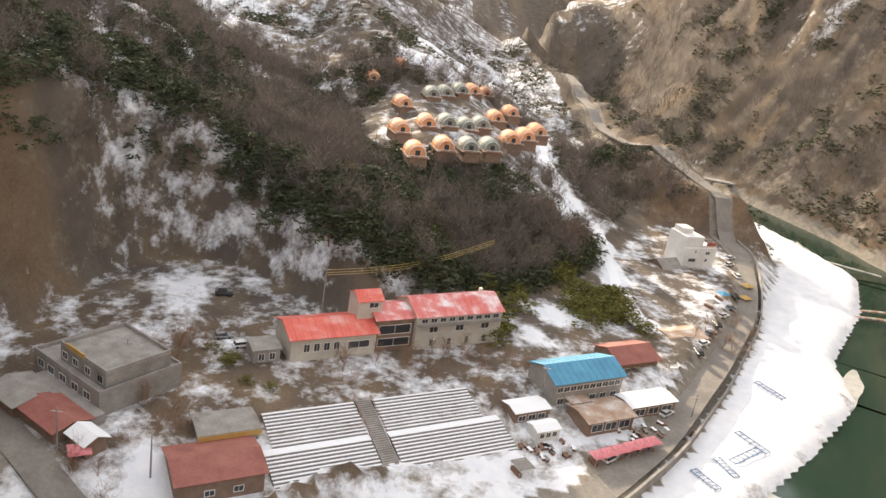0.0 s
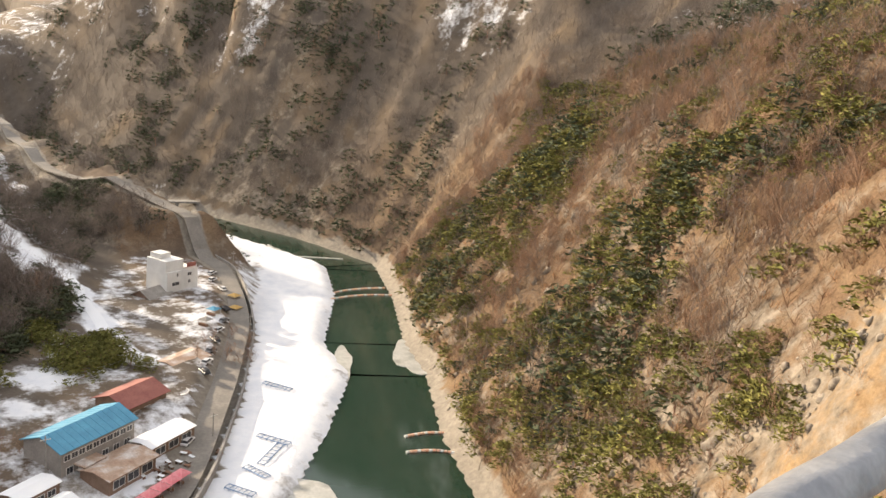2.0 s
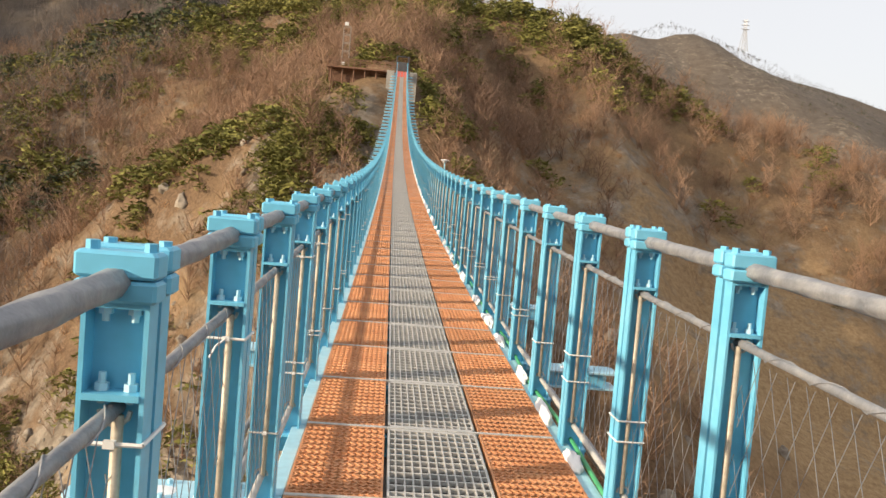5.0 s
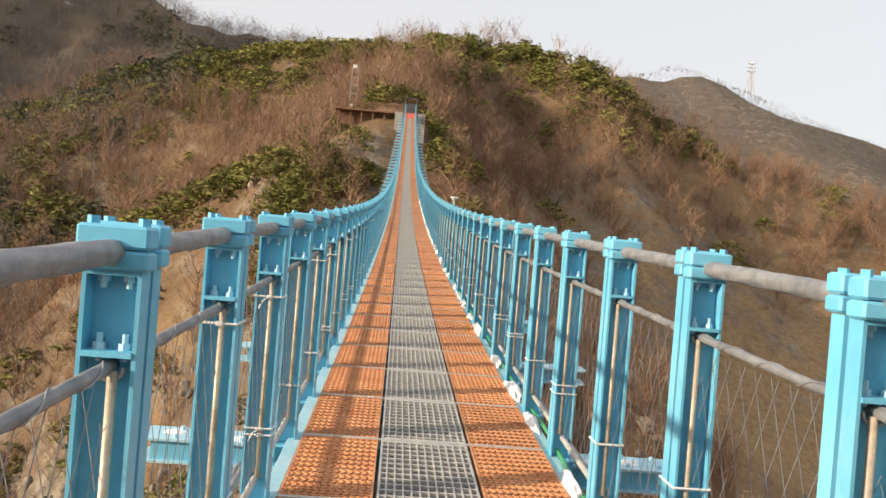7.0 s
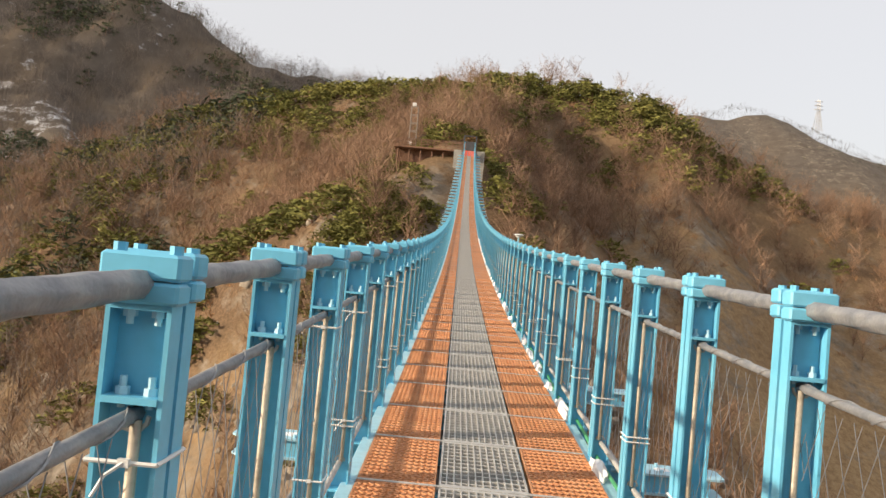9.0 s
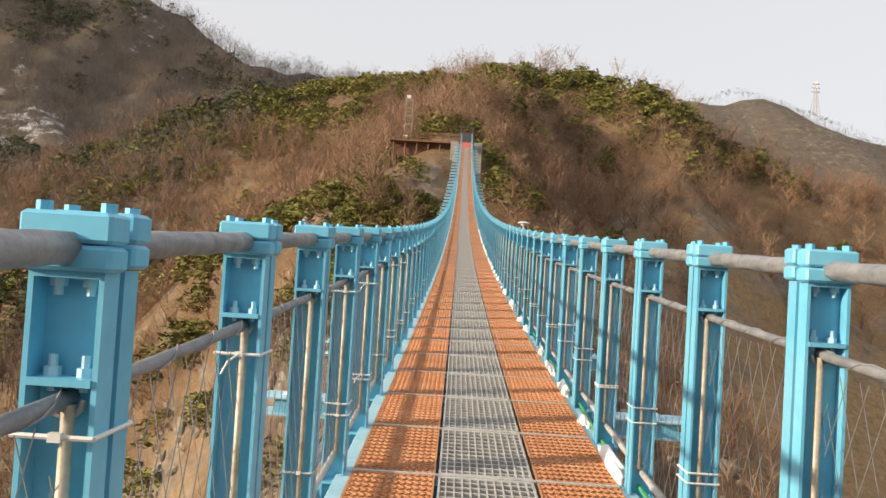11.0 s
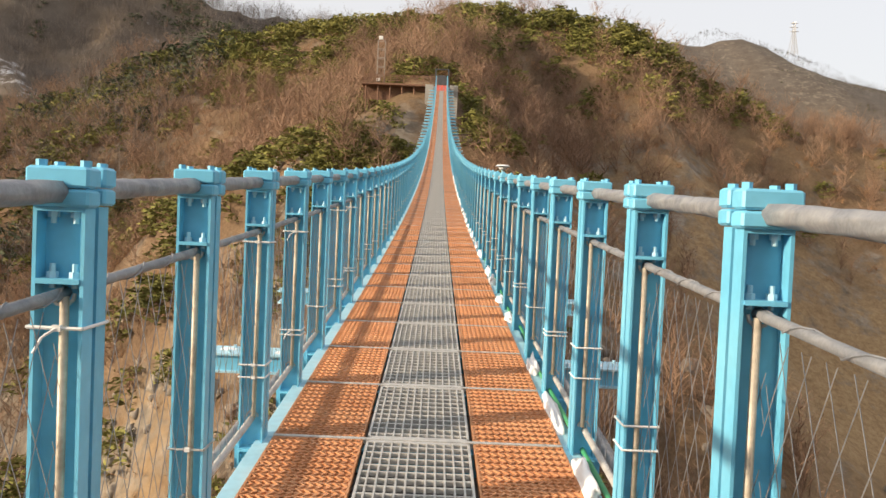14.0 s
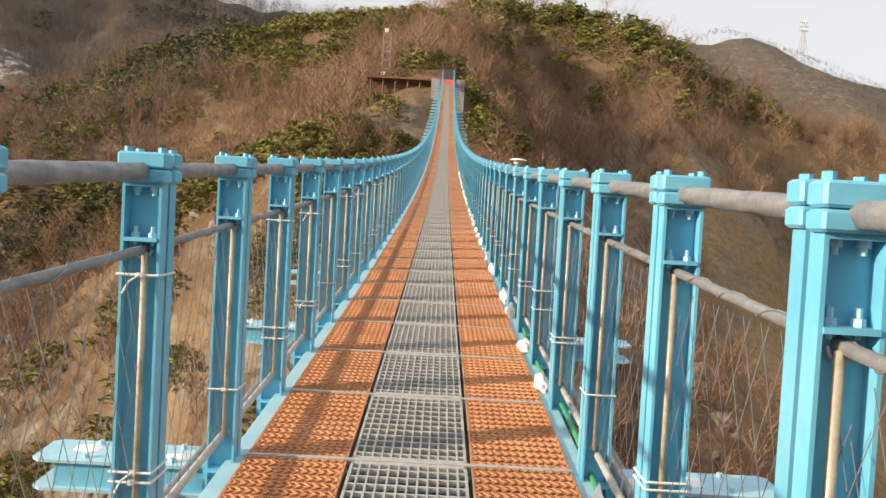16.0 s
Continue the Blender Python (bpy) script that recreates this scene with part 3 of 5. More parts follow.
far_left, far_right = plain_copy(first), plain_copy(right_first)
far_left.matrix_world = pose(0, Y0 - 1, deck_z(Y0 - 1))
far_right.matrix_world = pose(0, Y0 - 1, deck_z(Y0 - 1))
for k in range(Y0, Y1 + 1):
    m = pose(0, k, deck_z(k))
    mr = pose(RIGHT_X, k, deck_z(k) + RIGHT_Z)
    if k == 0:
        lp, rp = first, right_first
        rp.matrix_world = mr
    else:
        lp, rp = copy_thing(first if -6 < k < 44 else far_left, m), copy_thing(right_first if -6 < k < 44 else far_right, mr)
    if -4 <= k <= 40:
        for q, me in enumerate(TIES[k % 3]):
            if me is not None and random.random() < 0.92:
                part("cable_tie", me, None, lp, "white plastic cable tie")
                if q == 1:
                    tr = part("cable_tie", me, None, rp, "white plastic cable tie")
                    tr.matrix_local = pose(0, -0.13, 0.15 * random.random(), 0, 0, 180)


def line_along(x, dz, y0=Y0, y1=Y1, step=1.0, sag=0.0, wig=0.0):
    n = int(round((y1 - y0) / step))
    return [(x + wig * math.sin(i * 1.7), y0 + step * i, deck_z(y0 + step * i) + dz - (sag if i % 2 else 0)) for i in range(n + 1)]


for s in (-1, 1):
    ox, oz = (RIGHT_X, RIGHT_Z) if s > 0 else (0, 0)
    b = Mb()
    ys = list(np.arange(Y0, -4, 1.0)) + list(np.arange(-4, 16, 0.03)) + list(np.arange(16, Y1 + 1, 1.0))
    n = 18
    vs = []
    for y in ys:
        for j in range(n):
            a = 6.28319 * j / n
            r = 0.0262 * (1 + (0.075 * math.cos(6 * a - s * 22 * y) if -4 <= y <= 16 else 0))
            vs.append((s * 0.816 + ox + r * math.cos(a), y, deck_z(y) + 1.249 + oz + r * math.sin(a)))
    b.add(vs, [(n * i + j, n * i + n + j, n * i + n + (j + 1) % n, n * i + (j + 1) % n) for i in range(len(ys) - 1) for j in range(n)])
    tagged(part("hand_cable", b, M_CABLE, smooth=True), "thick grey steel hand cable through the clamp heads", "cable", "rail cables")
    b = Mb()
    b.tube(line_along(s * 0.816 + ox, 1.012 + oz), 0.0145, 8)
    tagged(part("mid_cable", b, M_CABLE, smooth=True), "thin galvanised cable under the clamp plates", "cable", "rail cables")
    b = Mb()
    b.tube([(s * 0.816 + ox + 0.0165 * math.cos(i * 0.8), -6 + i * 0.032, deck_z(-6 + i * 0.032) + 1.012 + oz + 0.0165 * math.sin(i * 0.8)) for i in range(int(46 / 0.032))], 0.0024, 4)
    tagged(part("lacing_wire", b, M_CABLE), "thin wire wound round the mid cable", "wire", "lacing wires")
    b = Mb()
    b.tube(line_along(s * 0.816, 0.10), 0.016, 8)
    tagged(part("foot_cable", b, M_STEEL, smooth=True), "galvanised foot cable of the wire mesh", "cable", "rail cables")
    for x, dz, r in ((0.99, -0.10, 0.024), (1.10, -0.26, 0.024), (1.22, -0.40, 0.02)):
        b = Mb()
        b.tube(line_along(s * x, dz), r, 8)
        tagged(part("deck_cable", b, M_CABLE, smooth=True), "heavy steel cable running beside the deck", "cable", "deck cables")


def mesh_panel():
    """The diamond wire mesh of one bay."""
    b = Mb()
    z0, z1, pitch = 0.10, 1.01, 0.105
    h = z1 - z0
    lean = 0.42
    n = int((1 + lean) / pitch) + 1
    for d in (1, -1):
        for i in range(n):
            a = -lean + i * pitch
            lo, hi = a, a + lean
            ta, tb = 0.0, 1.0
            if lo < 0:
                ta = -lo / lean
            if hi > 1:
                tb = (1 - lo) / lean
            if tb - ta < 0.05:
                continue
            ya, yb = lo + lean * ta, lo + lean * tb
            if d < 0:
                ya, yb = 1 - ya, 1 - yb
            b.tube([(0.0015 * d, ya, z0 + h * ta), (0.0015 * d, yb, z0 + h * tb)], 0.0013, 3, cap=False)
    return b.mesh("wire_mesh", M_CABLE)


WIRE = mesh_panel()
for k in range(-8, 60):
    for s in (-1, 1):
        dz = deck_z(k + 1) - deck_z(k)
        w = part("wire_mesh", WIRE, None)
        w.matrix_world = Matrix.Translation((s * 0.816, k - 0.11, deck_z(k) - 0.11 * dz)) @ Matrix(((1, 0, 0, 0), (0, 1, 0, 0), (0, dz, 1, 0), (0, 0, 0, 1)))
        tagged(w, "thin diamond wire mesh between two rail posts", "wire mesh", "wire mesh panels")


def outrigger(y):
    o = thing("outrigger", "pale blue tapered steel outrigger under the bridge deck", "outrigger", "bridge outriggers", at=deck_pose(y))
    for s in (-1, 1):
        b = Mb()
        pts = [(s * 0.80, 0.13), (s * 1.70, 0.13), (s * 1.74, 0.10), (s * 1.74, -0.10), (s * 1.70, -0.13), (s * 0.80, -0.13)]
        b.poly(pts if s < 0 else pts[::-1], -0.135, -0.12)
        b.poly(pts if s < 0 else pts[::-1], -0.27, -0.255)
        part("flange_plate", b, M_PALE, o)
        b = Mb()
        for yw in (-0.10, 0.10):
            b.box(min(s * 0.8, s * 1.64), max(s * 0.8, s * 1.64), yw - 0.006, yw + 0.006, -0.255, -0.135)
        for x in (0.95, 1.2, 1.45):
            b.box(s * x - 0.005, s * x + 0.005, -0.093, 0.093, -0.255, -0.135)
        part("web_plate", b, M_BLUE, o)
        for x in (0.95, 1.10, 1.3, 1.5):
            for yy in (-0.085, 0.085):
                b = Mb()
                b.tube([(s * x, yy, -0.12), (s * x, yy, -0.098)], 0.014, 6)
                part("bolt", b, M_PALE, o)
    return o


og = outrigger(0.2)
for k in range(-30, Y1 - 1, 3):
    if k != 0:
        copy_thing(og, deck_pose(k + 0.2))
    if -6 <= k <= 30:
        for s in (-1, 1):
            for q in range(3 if s < 0 else 2):
                b = Mb()
                xs = s * (1.1 + 0.22 * q)
                r = 0.045 + 0.02 * random.random()
                a = [(0, 0, 0.012 + 0.01 * random.random())] + [(r * (1.6 if j % 2 else 1.2) * math.cos(j * 0.785), r * math.sin(j * 0.785), 0) for j in range(8)]
                b.add(a, [(0, 1 + j, 1 + (j + 1) % 8) for j in range(8)])
                sp = part("snow_patch", b, M_SNOW, None, "", True)
                sp.matrix_world = deck_pose(k + 0.2 + 0.03 * q - 0.03) @ Matrix.Translation((xs, 0, -0.1195))
                tagged(sp, "thin patch of old snow on an outrigger", "snow", "snow patches")


def snow_lump(k):
    bm = bmesh.new()
    bmesh.ops.create_icosphere(bm, subdivisions=3, radius=1)
    rx, ry, rz = 0.035 + 0.015 * random.random(), 0.14 + 0.20 * random.random(), 0.05 + 0.05 * random.random()
    for v in bm.verts:
        q = 1 + 0.5 * noise.noise(v.co * 1.9 + Vector((k * 3.1, 0, 0))) + 0.2 * noise.noise(v.co * 5 + Vector((k, 0, 0)))
        v.co = Vector((v.co.x * rx * q, v.co.y * ry * q, max(-0.1, v.co.z) * rz * q))
    me = bpy.data.meshes.new("snow_lump")
    bm.to_mesh(me)
    bm.free()
    me.materials.append(M_SNOW)
    me.shade_smooth()
    o = new("snow_lump", me)
    o.matrix_world = deck_pose(k + 0.30 + 0.3 * random.random(), 0.752, -0.011)
    tagged(o, "lump of old white snow on the deck edge", "snow", "snow lumps along the rail")


for k in range(-4, 46):
    if random.random() < 0.85:
        snow_lump(k)
b = Mb()
b.tube([(0.80 + 0.012 * math.sin(y * 2.1), y, deck_z(y) + 0.012 + 0.01 * math.sin(y * 3.3)) for y in np.arange(-6, 40, 0.25)], 0.013, 8)
tagged(part("green_hose", b, M_HOSE, smooth=True), "green plastic hose lying along the deck edge", "hose")

# ---- landing platform at the far end ----
PZ = deck_z(Y1)
plat = thing("viewing_platform", "brown timber viewing platform on posts at the bridge end", "platform")
b = Mb()
b.box(-12, 1.2, Y1 - 0.3, Y1 + 9, PZ - 0.35, PZ - 0.06)
part("floor_slab", b, M_WOOD, plat)
for i in range(12):
    b = Mb()
    x = -11.7 + i * 1.0
    b.box(x - 0.06, x + 0.06, Y1 - 0.22, Y1 - 0.10, PZ - 0.06, PZ + 1.15)
    part("rail_post", b, M_WOOD, plat)
for z in (0.3, 0.6, 0.9, 1.12):
    b = Mb()
    b.box(-11.8, -0.9, Y1 - 0.20, Y1 - 0.12, PZ + z - 0.05, PZ + z + 0.05)
    part("rail_board", b, M_WOOD, plat)
for i in range(7):
    x = -11.3 + i * 1.8
    for yy in (Y1 + 0.2, Y1 + 5):
        b = Mb()
        g = land1(x, yy)
        if g < PZ - 0.4:
            b.tube([(x, yy, g - 0.6), (x, yy, PZ - 0.3)], 0.12, 8)
            part("stilt", b, M_WOOD, plat)
b = Mb()
b.box(-11.8, -0.9, Y1 + 1.2, Y1 + 1.4, PZ - 2.4, PZ - 0.35)
part("skirt_board", b, M_WOOD, plat)
b = Mb()
b.box(-2.4, -1.2, Y1 - 2.0, Y1 + 4, PZ - 5, PZ - 0.36)
b.box(1.2, 2.4, Y1 - 2.0, Y1 + 4, PZ - 5, PZ - 0.36)
b.box(-1.2, 1.2, Y1 + 1.0, Y1 + 4, PZ - 5, PZ - 0.36)
tagged(part("anchor_block", b, mat("concrete", [(0.30, 0.28, 0.25), (0.42, 0.40, 0.36)], 0.7, 0.9, fine=0.2)), "weathered concrete anchor block of the bridge", "anchor block")


def end_gate():
    g = thing("end_gate", "dark steel gate frame at the end of the deck", "gate")
    dark = mat("dark_steel", [(0.05, 0.055, 0.06), (0.09, 0.09, 0.10)], 3, 0.6)
    for s in (-1, 1):
        b = Mb()
        b.cbox(s * 0.95 - 0.1, s * 0.95 + 0.1, Y1 + 0.3, Y1 + 0.5, PZ - 0.06, PZ + 2.3, 0.01)
        part("gate_post", b, dark, g)
    b = Mb()
    b.cbox(-1.05, 1.05, Y1 + 0.3, Y1 + 0.5, PZ + 2.3, PZ + 2.45, 0.01)
    part("lintel", b, dark, g)
    b = Mb()
    b.box(-0.85, 0.85, Y1 + 2.6, Y1 + 2.66, PZ - 0.06, PZ + 1.9)
    part("board", b, dark, g)


end_gate()


def lamp_mast():
    m = thing("lamp_mast", "weathered lattice steel mast with flood lamps above the platform", "mast")
    rusty = mat("rusty_mast", [(0.26, 0.21, 0.17), (0.36, 0.31, 0.26)], 2, 0.8)
    cx, cy, z0, z1 = -9.3, Y1 + 1.5, PZ - 0.06, PZ + 6.5
    for sx in (-0.55, 0.55):
        for sy in (-0.5, 0.5):
            b = Mb()
            b.tube([(cx + sx, cy + sy, z0), (cx + sx, cy + sy, z1)], 0.06, 6)
            part("leg", b, rusty, m)
    for i in range(6):
        z = z0 + (z1 - z0) * i / 5.0
        b = Mb()
        b.box(cx - 0.55, cx + 0.55, cy - 0.55, cy - 0.47, z - 0.05, z + 0.05)
        b.box(cx - 0.55, cx + 0.55, cy + 0.47, cy + 0.55, z - 0.05, z + 0.05)
        part("rung", b, rusty, m)
    for z, x in ((z1 + 0.25, cx - 0.1), (z0 + 0.6, cx - 0.3)):
        b = Mb()
        b.cbox(x - 0.3, x + 0.3, cy - 0.75, cy - 0.45, z - 0.25, z + 0.3, 0.04)
        part("flood_lamp", b, M_TIE, m, "pale box flood lamp")


lamp_mast()


def deck_lamp(x, y, z):
    l = thing("lamp_post", "small pale mushroom lamp on a slim post beside the bridge", "lamp")
    b = Mb()
    b.tube([(x, y, z - 1.1), (x, y, z)], 0.022, 8)
    part("pole", b, M_PALE, l)
    b = Mb()
    b.tube([(x, y, z), (x, y, z + 0.03)], 0.15, 14, r2=0.11)
    b.tube([(x, y, z - 0.06), (x, y, z)], 0.06, 10, r2=0.09)
    part("lamp_head", b, M_TIE, l)
    b = Mb()
    b.box(0.80, x + 0.03, y - 0.02, y + 0.02, z - 1.1, z - 1.06)
    part("bracket", b, M_PALE, l)


deck_lamp(1.30, 24.6, deck_z(24.6) + 1.36)

# ---- the village in the valley ----
M_WALL = mat("cream_render", [(0.50, 0.46, 0.39), (0.60, 0.56, 0.48)], 0.3, 0.9, fine=0.12)
M_GREYWALL = mat("grey_render", [(0.26, 0.24, 0.22), (0.36, 0.33, 0.30)], 0.3, 0.9, fine=0.15)
M_WHITE = mat("white_render", [(0.66, 0.65, 0.62), (0.78, 0.77, 0.74)], 0.25, 0.85, fine=0.08)
M_BRICK = mat("brown_wall", [(0.20, 0.13, 0.09), (0.28, 0.19, 0.14)], 0.6, 0.9, fine=0.2)
M_REDROOF = mat("red_roof_sheet", [(0.58, 0.085, 0.06), (0.68, 0.15, 0.11), (0.70, 0.32, 0.28)], 0.22, 0.55, fine=0.12)
M_PINKROOF = mat("red_roof_with_snow", [(0.62, 0.12, 0.10), (0.66, 0.22, 0.20), (0.80, 0.70, 0.70)], 0.30, 0.6, fine=0.12)
M_MAROON = mat("maroon_roof", [(0.24, 0.075, 0.06), (0.34, 0.13, 0.10)], 0.3, 0.7, fine=0.15)
M_BLUEROOF = mat("blue_roof_sheet", [(0.06, 0.24, 0.38), (0.09, 0.32, 0.47)], 0.3, 0.5, fine=0.1)
M_RUSTROOF = mat("rusty_roof", [(0.30, 0.18, 0.12), (0.42, 0.30, 0.22), (0.62, 0.58, 0.55)], 0.3, 0.7, fine=0.2)
M_DARK = mat("dark_opening", [(0.03, 0.03, 0.035), (0.055, 0.055, 0.06)], 2, 0.35)
M_CONC = mat("stained_concrete", [(0.22, 0.20, 0.18), (0.34, 0.32, 0.29)], 0.4, 0.9, fine=0.2)
M_ASPH = mat("wet_road", [(0.16, 0.145, 0.125), (0.24, 0.215, 0.185)], 0.15, 0.75, fine=0.15)
M_YELLOW = mat("ochre_board", [(0.45, 0.28, 0.08), (0.55, 0.36, 0.12)], 0.5, 0.7)
M_PINK = mat("pink_awning", [(0.62, 0.14, 0.17), (0.72, 0.32, 0.33)], 0.8, 0.7)
M_ORTENT = mat("orange_tent_cloth", [(0.66, 0.24, 0.09), (0.74, 0.34, 0.16), (0.70, 0.45, 0.30)], 0.5, 0.7)
M_GRTENT = mat("grey_green_tent_cloth", [(0.20, 0.22, 0.19), (0.30, 0.31, 0.27)], 0.5, 0.7)
M_TYRE = mat("tyre_rubber", [(0.02, 0.02, 0.02), (0.04, 0.04, 0.04)], 5, 0.8)
M_ICE = mat("river_ice", [(0.34, 0.34, 0.31), (0.48, 0.47, 0.43), (0.26, 0.26, 0.23)], 0.15, 0.4, fine=0.1)
M_ROPE = mat("float_line", [(0.70, 0.30, 0.16), (0.78, 0.60, 0.48)], 1.2, 0.6)


def uv(u, v):
    return 0.898 * u - 0.44 * v, 0.44 * u + 0.898 * v


UV = Matrix(((0.898, -0.44, 0, 0), (0.44, 0.898, 0, 0), (0, 0, 1, 0), (0, 0, 0, 1)))


def at_uv(u, v, z, turn=0):
    x, y = uv(u, v)
    return Matrix.Translation((x, y, z)) @ UV @ pose(0, 0, 0, 0, 0, turn)


def window(parent, x, y, z, w, h, m=None, frame=None):
    """A framed window in a wall that faces +x."""
    b = Mb()
    t = 0.12
    b.box(x - 0.05, x + 0.08, y - w / 2 - t, y - w / 2, z - t, z + h + t)
    b.box(x - 0.05, x + 0.08, y + w / 2, y + w / 2 + t, z - t, z + h + t)
    b.box(x - 0.05, x + 0.08, y - w / 2, y + w / 2, z - t, z)
    b.box(x - 0.05, x + 0.08, y - w / 2, y + w / 2, z + h, z + h + t)
    b.box(x - 0.05, x + 0.06, y - 0.04, y + 0.04, z, z + h)
    f = part("window_frame", b, frame or M_WHITE, parent)
    b = Mb()
    b.box(x - 0.02, x + 0.02, y - w / 2, y + w / 2, z, z + h)
    part("pane", b, m or M_DARK, f)


def gable_roof(d, w, h, over, thick, m, parent, ridge_along_y=True, name="roof"):
    """Two sloping sheets, with ribs, over a plan d deep (x, from 0 back to -d) and w wide (y)."""
    b = Mb()
    x0, x1, xm = over, -d - over, -d / 2
    e = -over * h / (d / 2)
    ya, yb = -over, w + over
    vs = []
    for y in (ya, yb):
        vs += [(x0, y, e), (xm, y, h), (x1, y, e), (x1, y, e + thick), (xm, y, h + thick), (x0, y, e + thick)]
    b.add(vs, [(0, 1, 4, 5), (1, 2, 3, 4), (6, 11, 10, 7), (7, 10, 9, 8), (0, 6, 7, 1), (1, 7, 8, 2), (5, 4, 10, 11), (4, 3, 9, 10), (0, 5, 11, 6), (2, 8, 9, 3)])
    roof = part(name, b, m, parent)
    n = int(w / 1.6) if w > 18 else 0
    for i in range(n + 1 if n else 0):
        b = Mb()
        y = ya + (yb - ya) * i / n
        vs = [(x0, y - 0.05, e + thick), (xm, y - 0.05, h + thick), (x1, y - 0.05, e + thick), (x0, y + 0.05, e + thick), (xm, y + 0.05, h + thick), (x1, y + 0.05, e + thick), (x0, y, e + thick + 0.09), (xm, y, h + thick + 0.09), (x1, y, e + thick + 0.09)]
        b.add(vs, [(0, 1, 7, 6), (1, 2, 8, 7), (4, 3, 6, 7), (5, 4, 7, 8)])
        part("roof_rib", b, m, roof)
    return roof


def walls_of(d, w, h, m, parent, gable=0.0, t=0.3):
    """Four walls, the front one at x = 0."""
    for x0, x1, y0, y1 in ((-t, 0, 0, w), (-d, -d + t, 0, w), (-d + t, -t, 0, t), (-d + t, -t, w - t, w)):
        b = Mb()
        b.box(x0, x1, y0, y1, -1.5, h)
        if gable and x1 - x0 > 1:
            b.add([(0, y0, h), (-d, y0, h), (-d / 2, y0, h + gable), (0, y1, h), (-d, y1, h), (-d / 2, y1, h + gable)], [(0, 2, 1), (3, 4, 5), (0, 3, 5, 2), (1, 2, 5, 4)])
        part("wall", b, m, parent)
    b = Mb()
    b.box(-d + t, -t, t, w - t, h - 0.25, h - 0.05)
    part("ceiling_slab", b, m, parent)


def house(name, u, v, z, d, w, h, roof_h, wall_m, roof_m, label, rows=(), over=0.5, turn=0, cat="house"):
    o = thing(name, label, cat, at=at_uv(u, v, z, turn))
    walls_of(d, w, h, wall_m, o, roof_h)
    r = gable_roof(d, w, roof_h, over, 0.15, roof_m, o)
    r.location.z = h
    for zz, ww, hh, n, a, c in rows:
        for i in range(n):
            window(o, 0, a + (c - a) * (i + 0.5) / n, zz, ww, hh)
    return o


# red-roofed guest house
Z1 = -86.2
gh = house("guest_house", -150, 85, Z1, 12, 24, 9.0, 2.6, M_WALL, M_PINKROOF, "cream two-storey guest house with a snow-dusted red roof", ((4.6, 2.2, 1.5, 3, 1, 23), (0.8, 1.0, 1.9, 4, 2, 22), (7.3, 1.6, 1.0, 9, 0.6, 23.4)))
b = Mb()
b.box(0, 1.4, 0, 24, 6.75, 6.95)
b.box(1.3, 1.4, 0, 24, 6.95, 7.5)
part("balcony", b, M_GREYWALL, gh)
b = Mb()
b.box(-7, -6.2, 20.2, 21.0, 11, 12.6)
part("chimney", b, M_WHITE, gh)
house("guest_house_wing", -150, 54, Z1, 11, 20.5, 6.0, 2.0, M_WALL, M_REDROOF, "low cream guest house wing with a red sheet roof", ((2.4, 1.3, 1.9, 4, 2.5, 12), (2.4, 5.2, 1.7, 1, 13, 19.6)), 0.7)
mid = house("guest_house_link", -151.5, 75, Z1, 10, 9.7, 8.2, 1.8, M_BRICK, M_PINKROOF, "dark glazed middle part of the guest house under a red roof", ((4.4, 8.2, 2.2, 1, 0.6, 9.2), (1.2, 8.2, 2.0, 1, 0.6, 9.2)), 0.4)
tw = house("stair_tower", -154, 71, Z1, 6, 6, 12.2, 1.6, M_WALL, M_REDROOF, "cream stair tower with a red gable roof", ((10.4, 2.2, 1.2, 1, 2, 5.6),), 0.4)
b = Mb()
b.box(0.2, 5.5, 54, 85, -0.4, 0.1)
b.box(5.3, 5.6, 54, 85, -1.9, 0.1)
t = part("terrace", b, M_CONC)
t.matrix_world = at_uv(-150, 0, Z1)
tagged(t, "concrete terrace in front of the guest house", "terrace", kind="structure")

# stone seating steps deep in snow
steps = thing("seating_steps", "broad concrete seating steps with snow on every tread", "steps", at=at_uv(-112, 0, -90.2))
M_RISER = mat("dark_step_stone", [(0.15, 0.135, 0.12), (0.22, 0.20, 0.18)], 0.8, 0.9)
for i in range(20):
    u0 = -0.85 * i - (1.4 if i >= 10 else 0)
    z0 = 0.24 * i
    for v0, v1 in ((40 + (2 if i > 9 else 0), 61.5), (65.5, 92 - (3.5 if i > 9 else 0))):
        b = Mb()
        b.box(u0 - 1.0 - (1.4 if i == 9 else 0), u0, v0, v1, z0 - 0.6, z0 + 0.24)
        part("step", b, M_RISER, steps)
        b = Mb()
        b.cbox(u0 - 0.86 - (1.4 if i == 9 else 0), u0 - 0.32, v0 + 0.1 * random.random(), v1 - 0.15 * random.random(), z0 + 0.24, z0 + 0.33, 0.03)
        part("snow_on_step", b, M_SNOW, steps, "white snow on a tread")
for i in range(34):
    u0, z0 = -0.55 * i, 0.145 * i
    b = Mb()
    b.box(u0 - 0.6, u0, 61.8, 65.2, z0 - 0.5, z0 + 0.15)
    part("stair_tread", b, M_CONC, steps)
for v in (61.6, 65.3):
    b = Mb()
    b.tube([(-9.5, v, 3.4), (-19, v, 6.0)], 0.06, 6)
    for q in range(5):
        b.tube([(-9.5 - 2.3 * q, v, 2.2 + 0.6 * q), (-9.5 - 2.3 * q, v, 3.4 + 0.65 * q)], 0.05, 5)
    part("handrail", b, M_MAROON, steps)

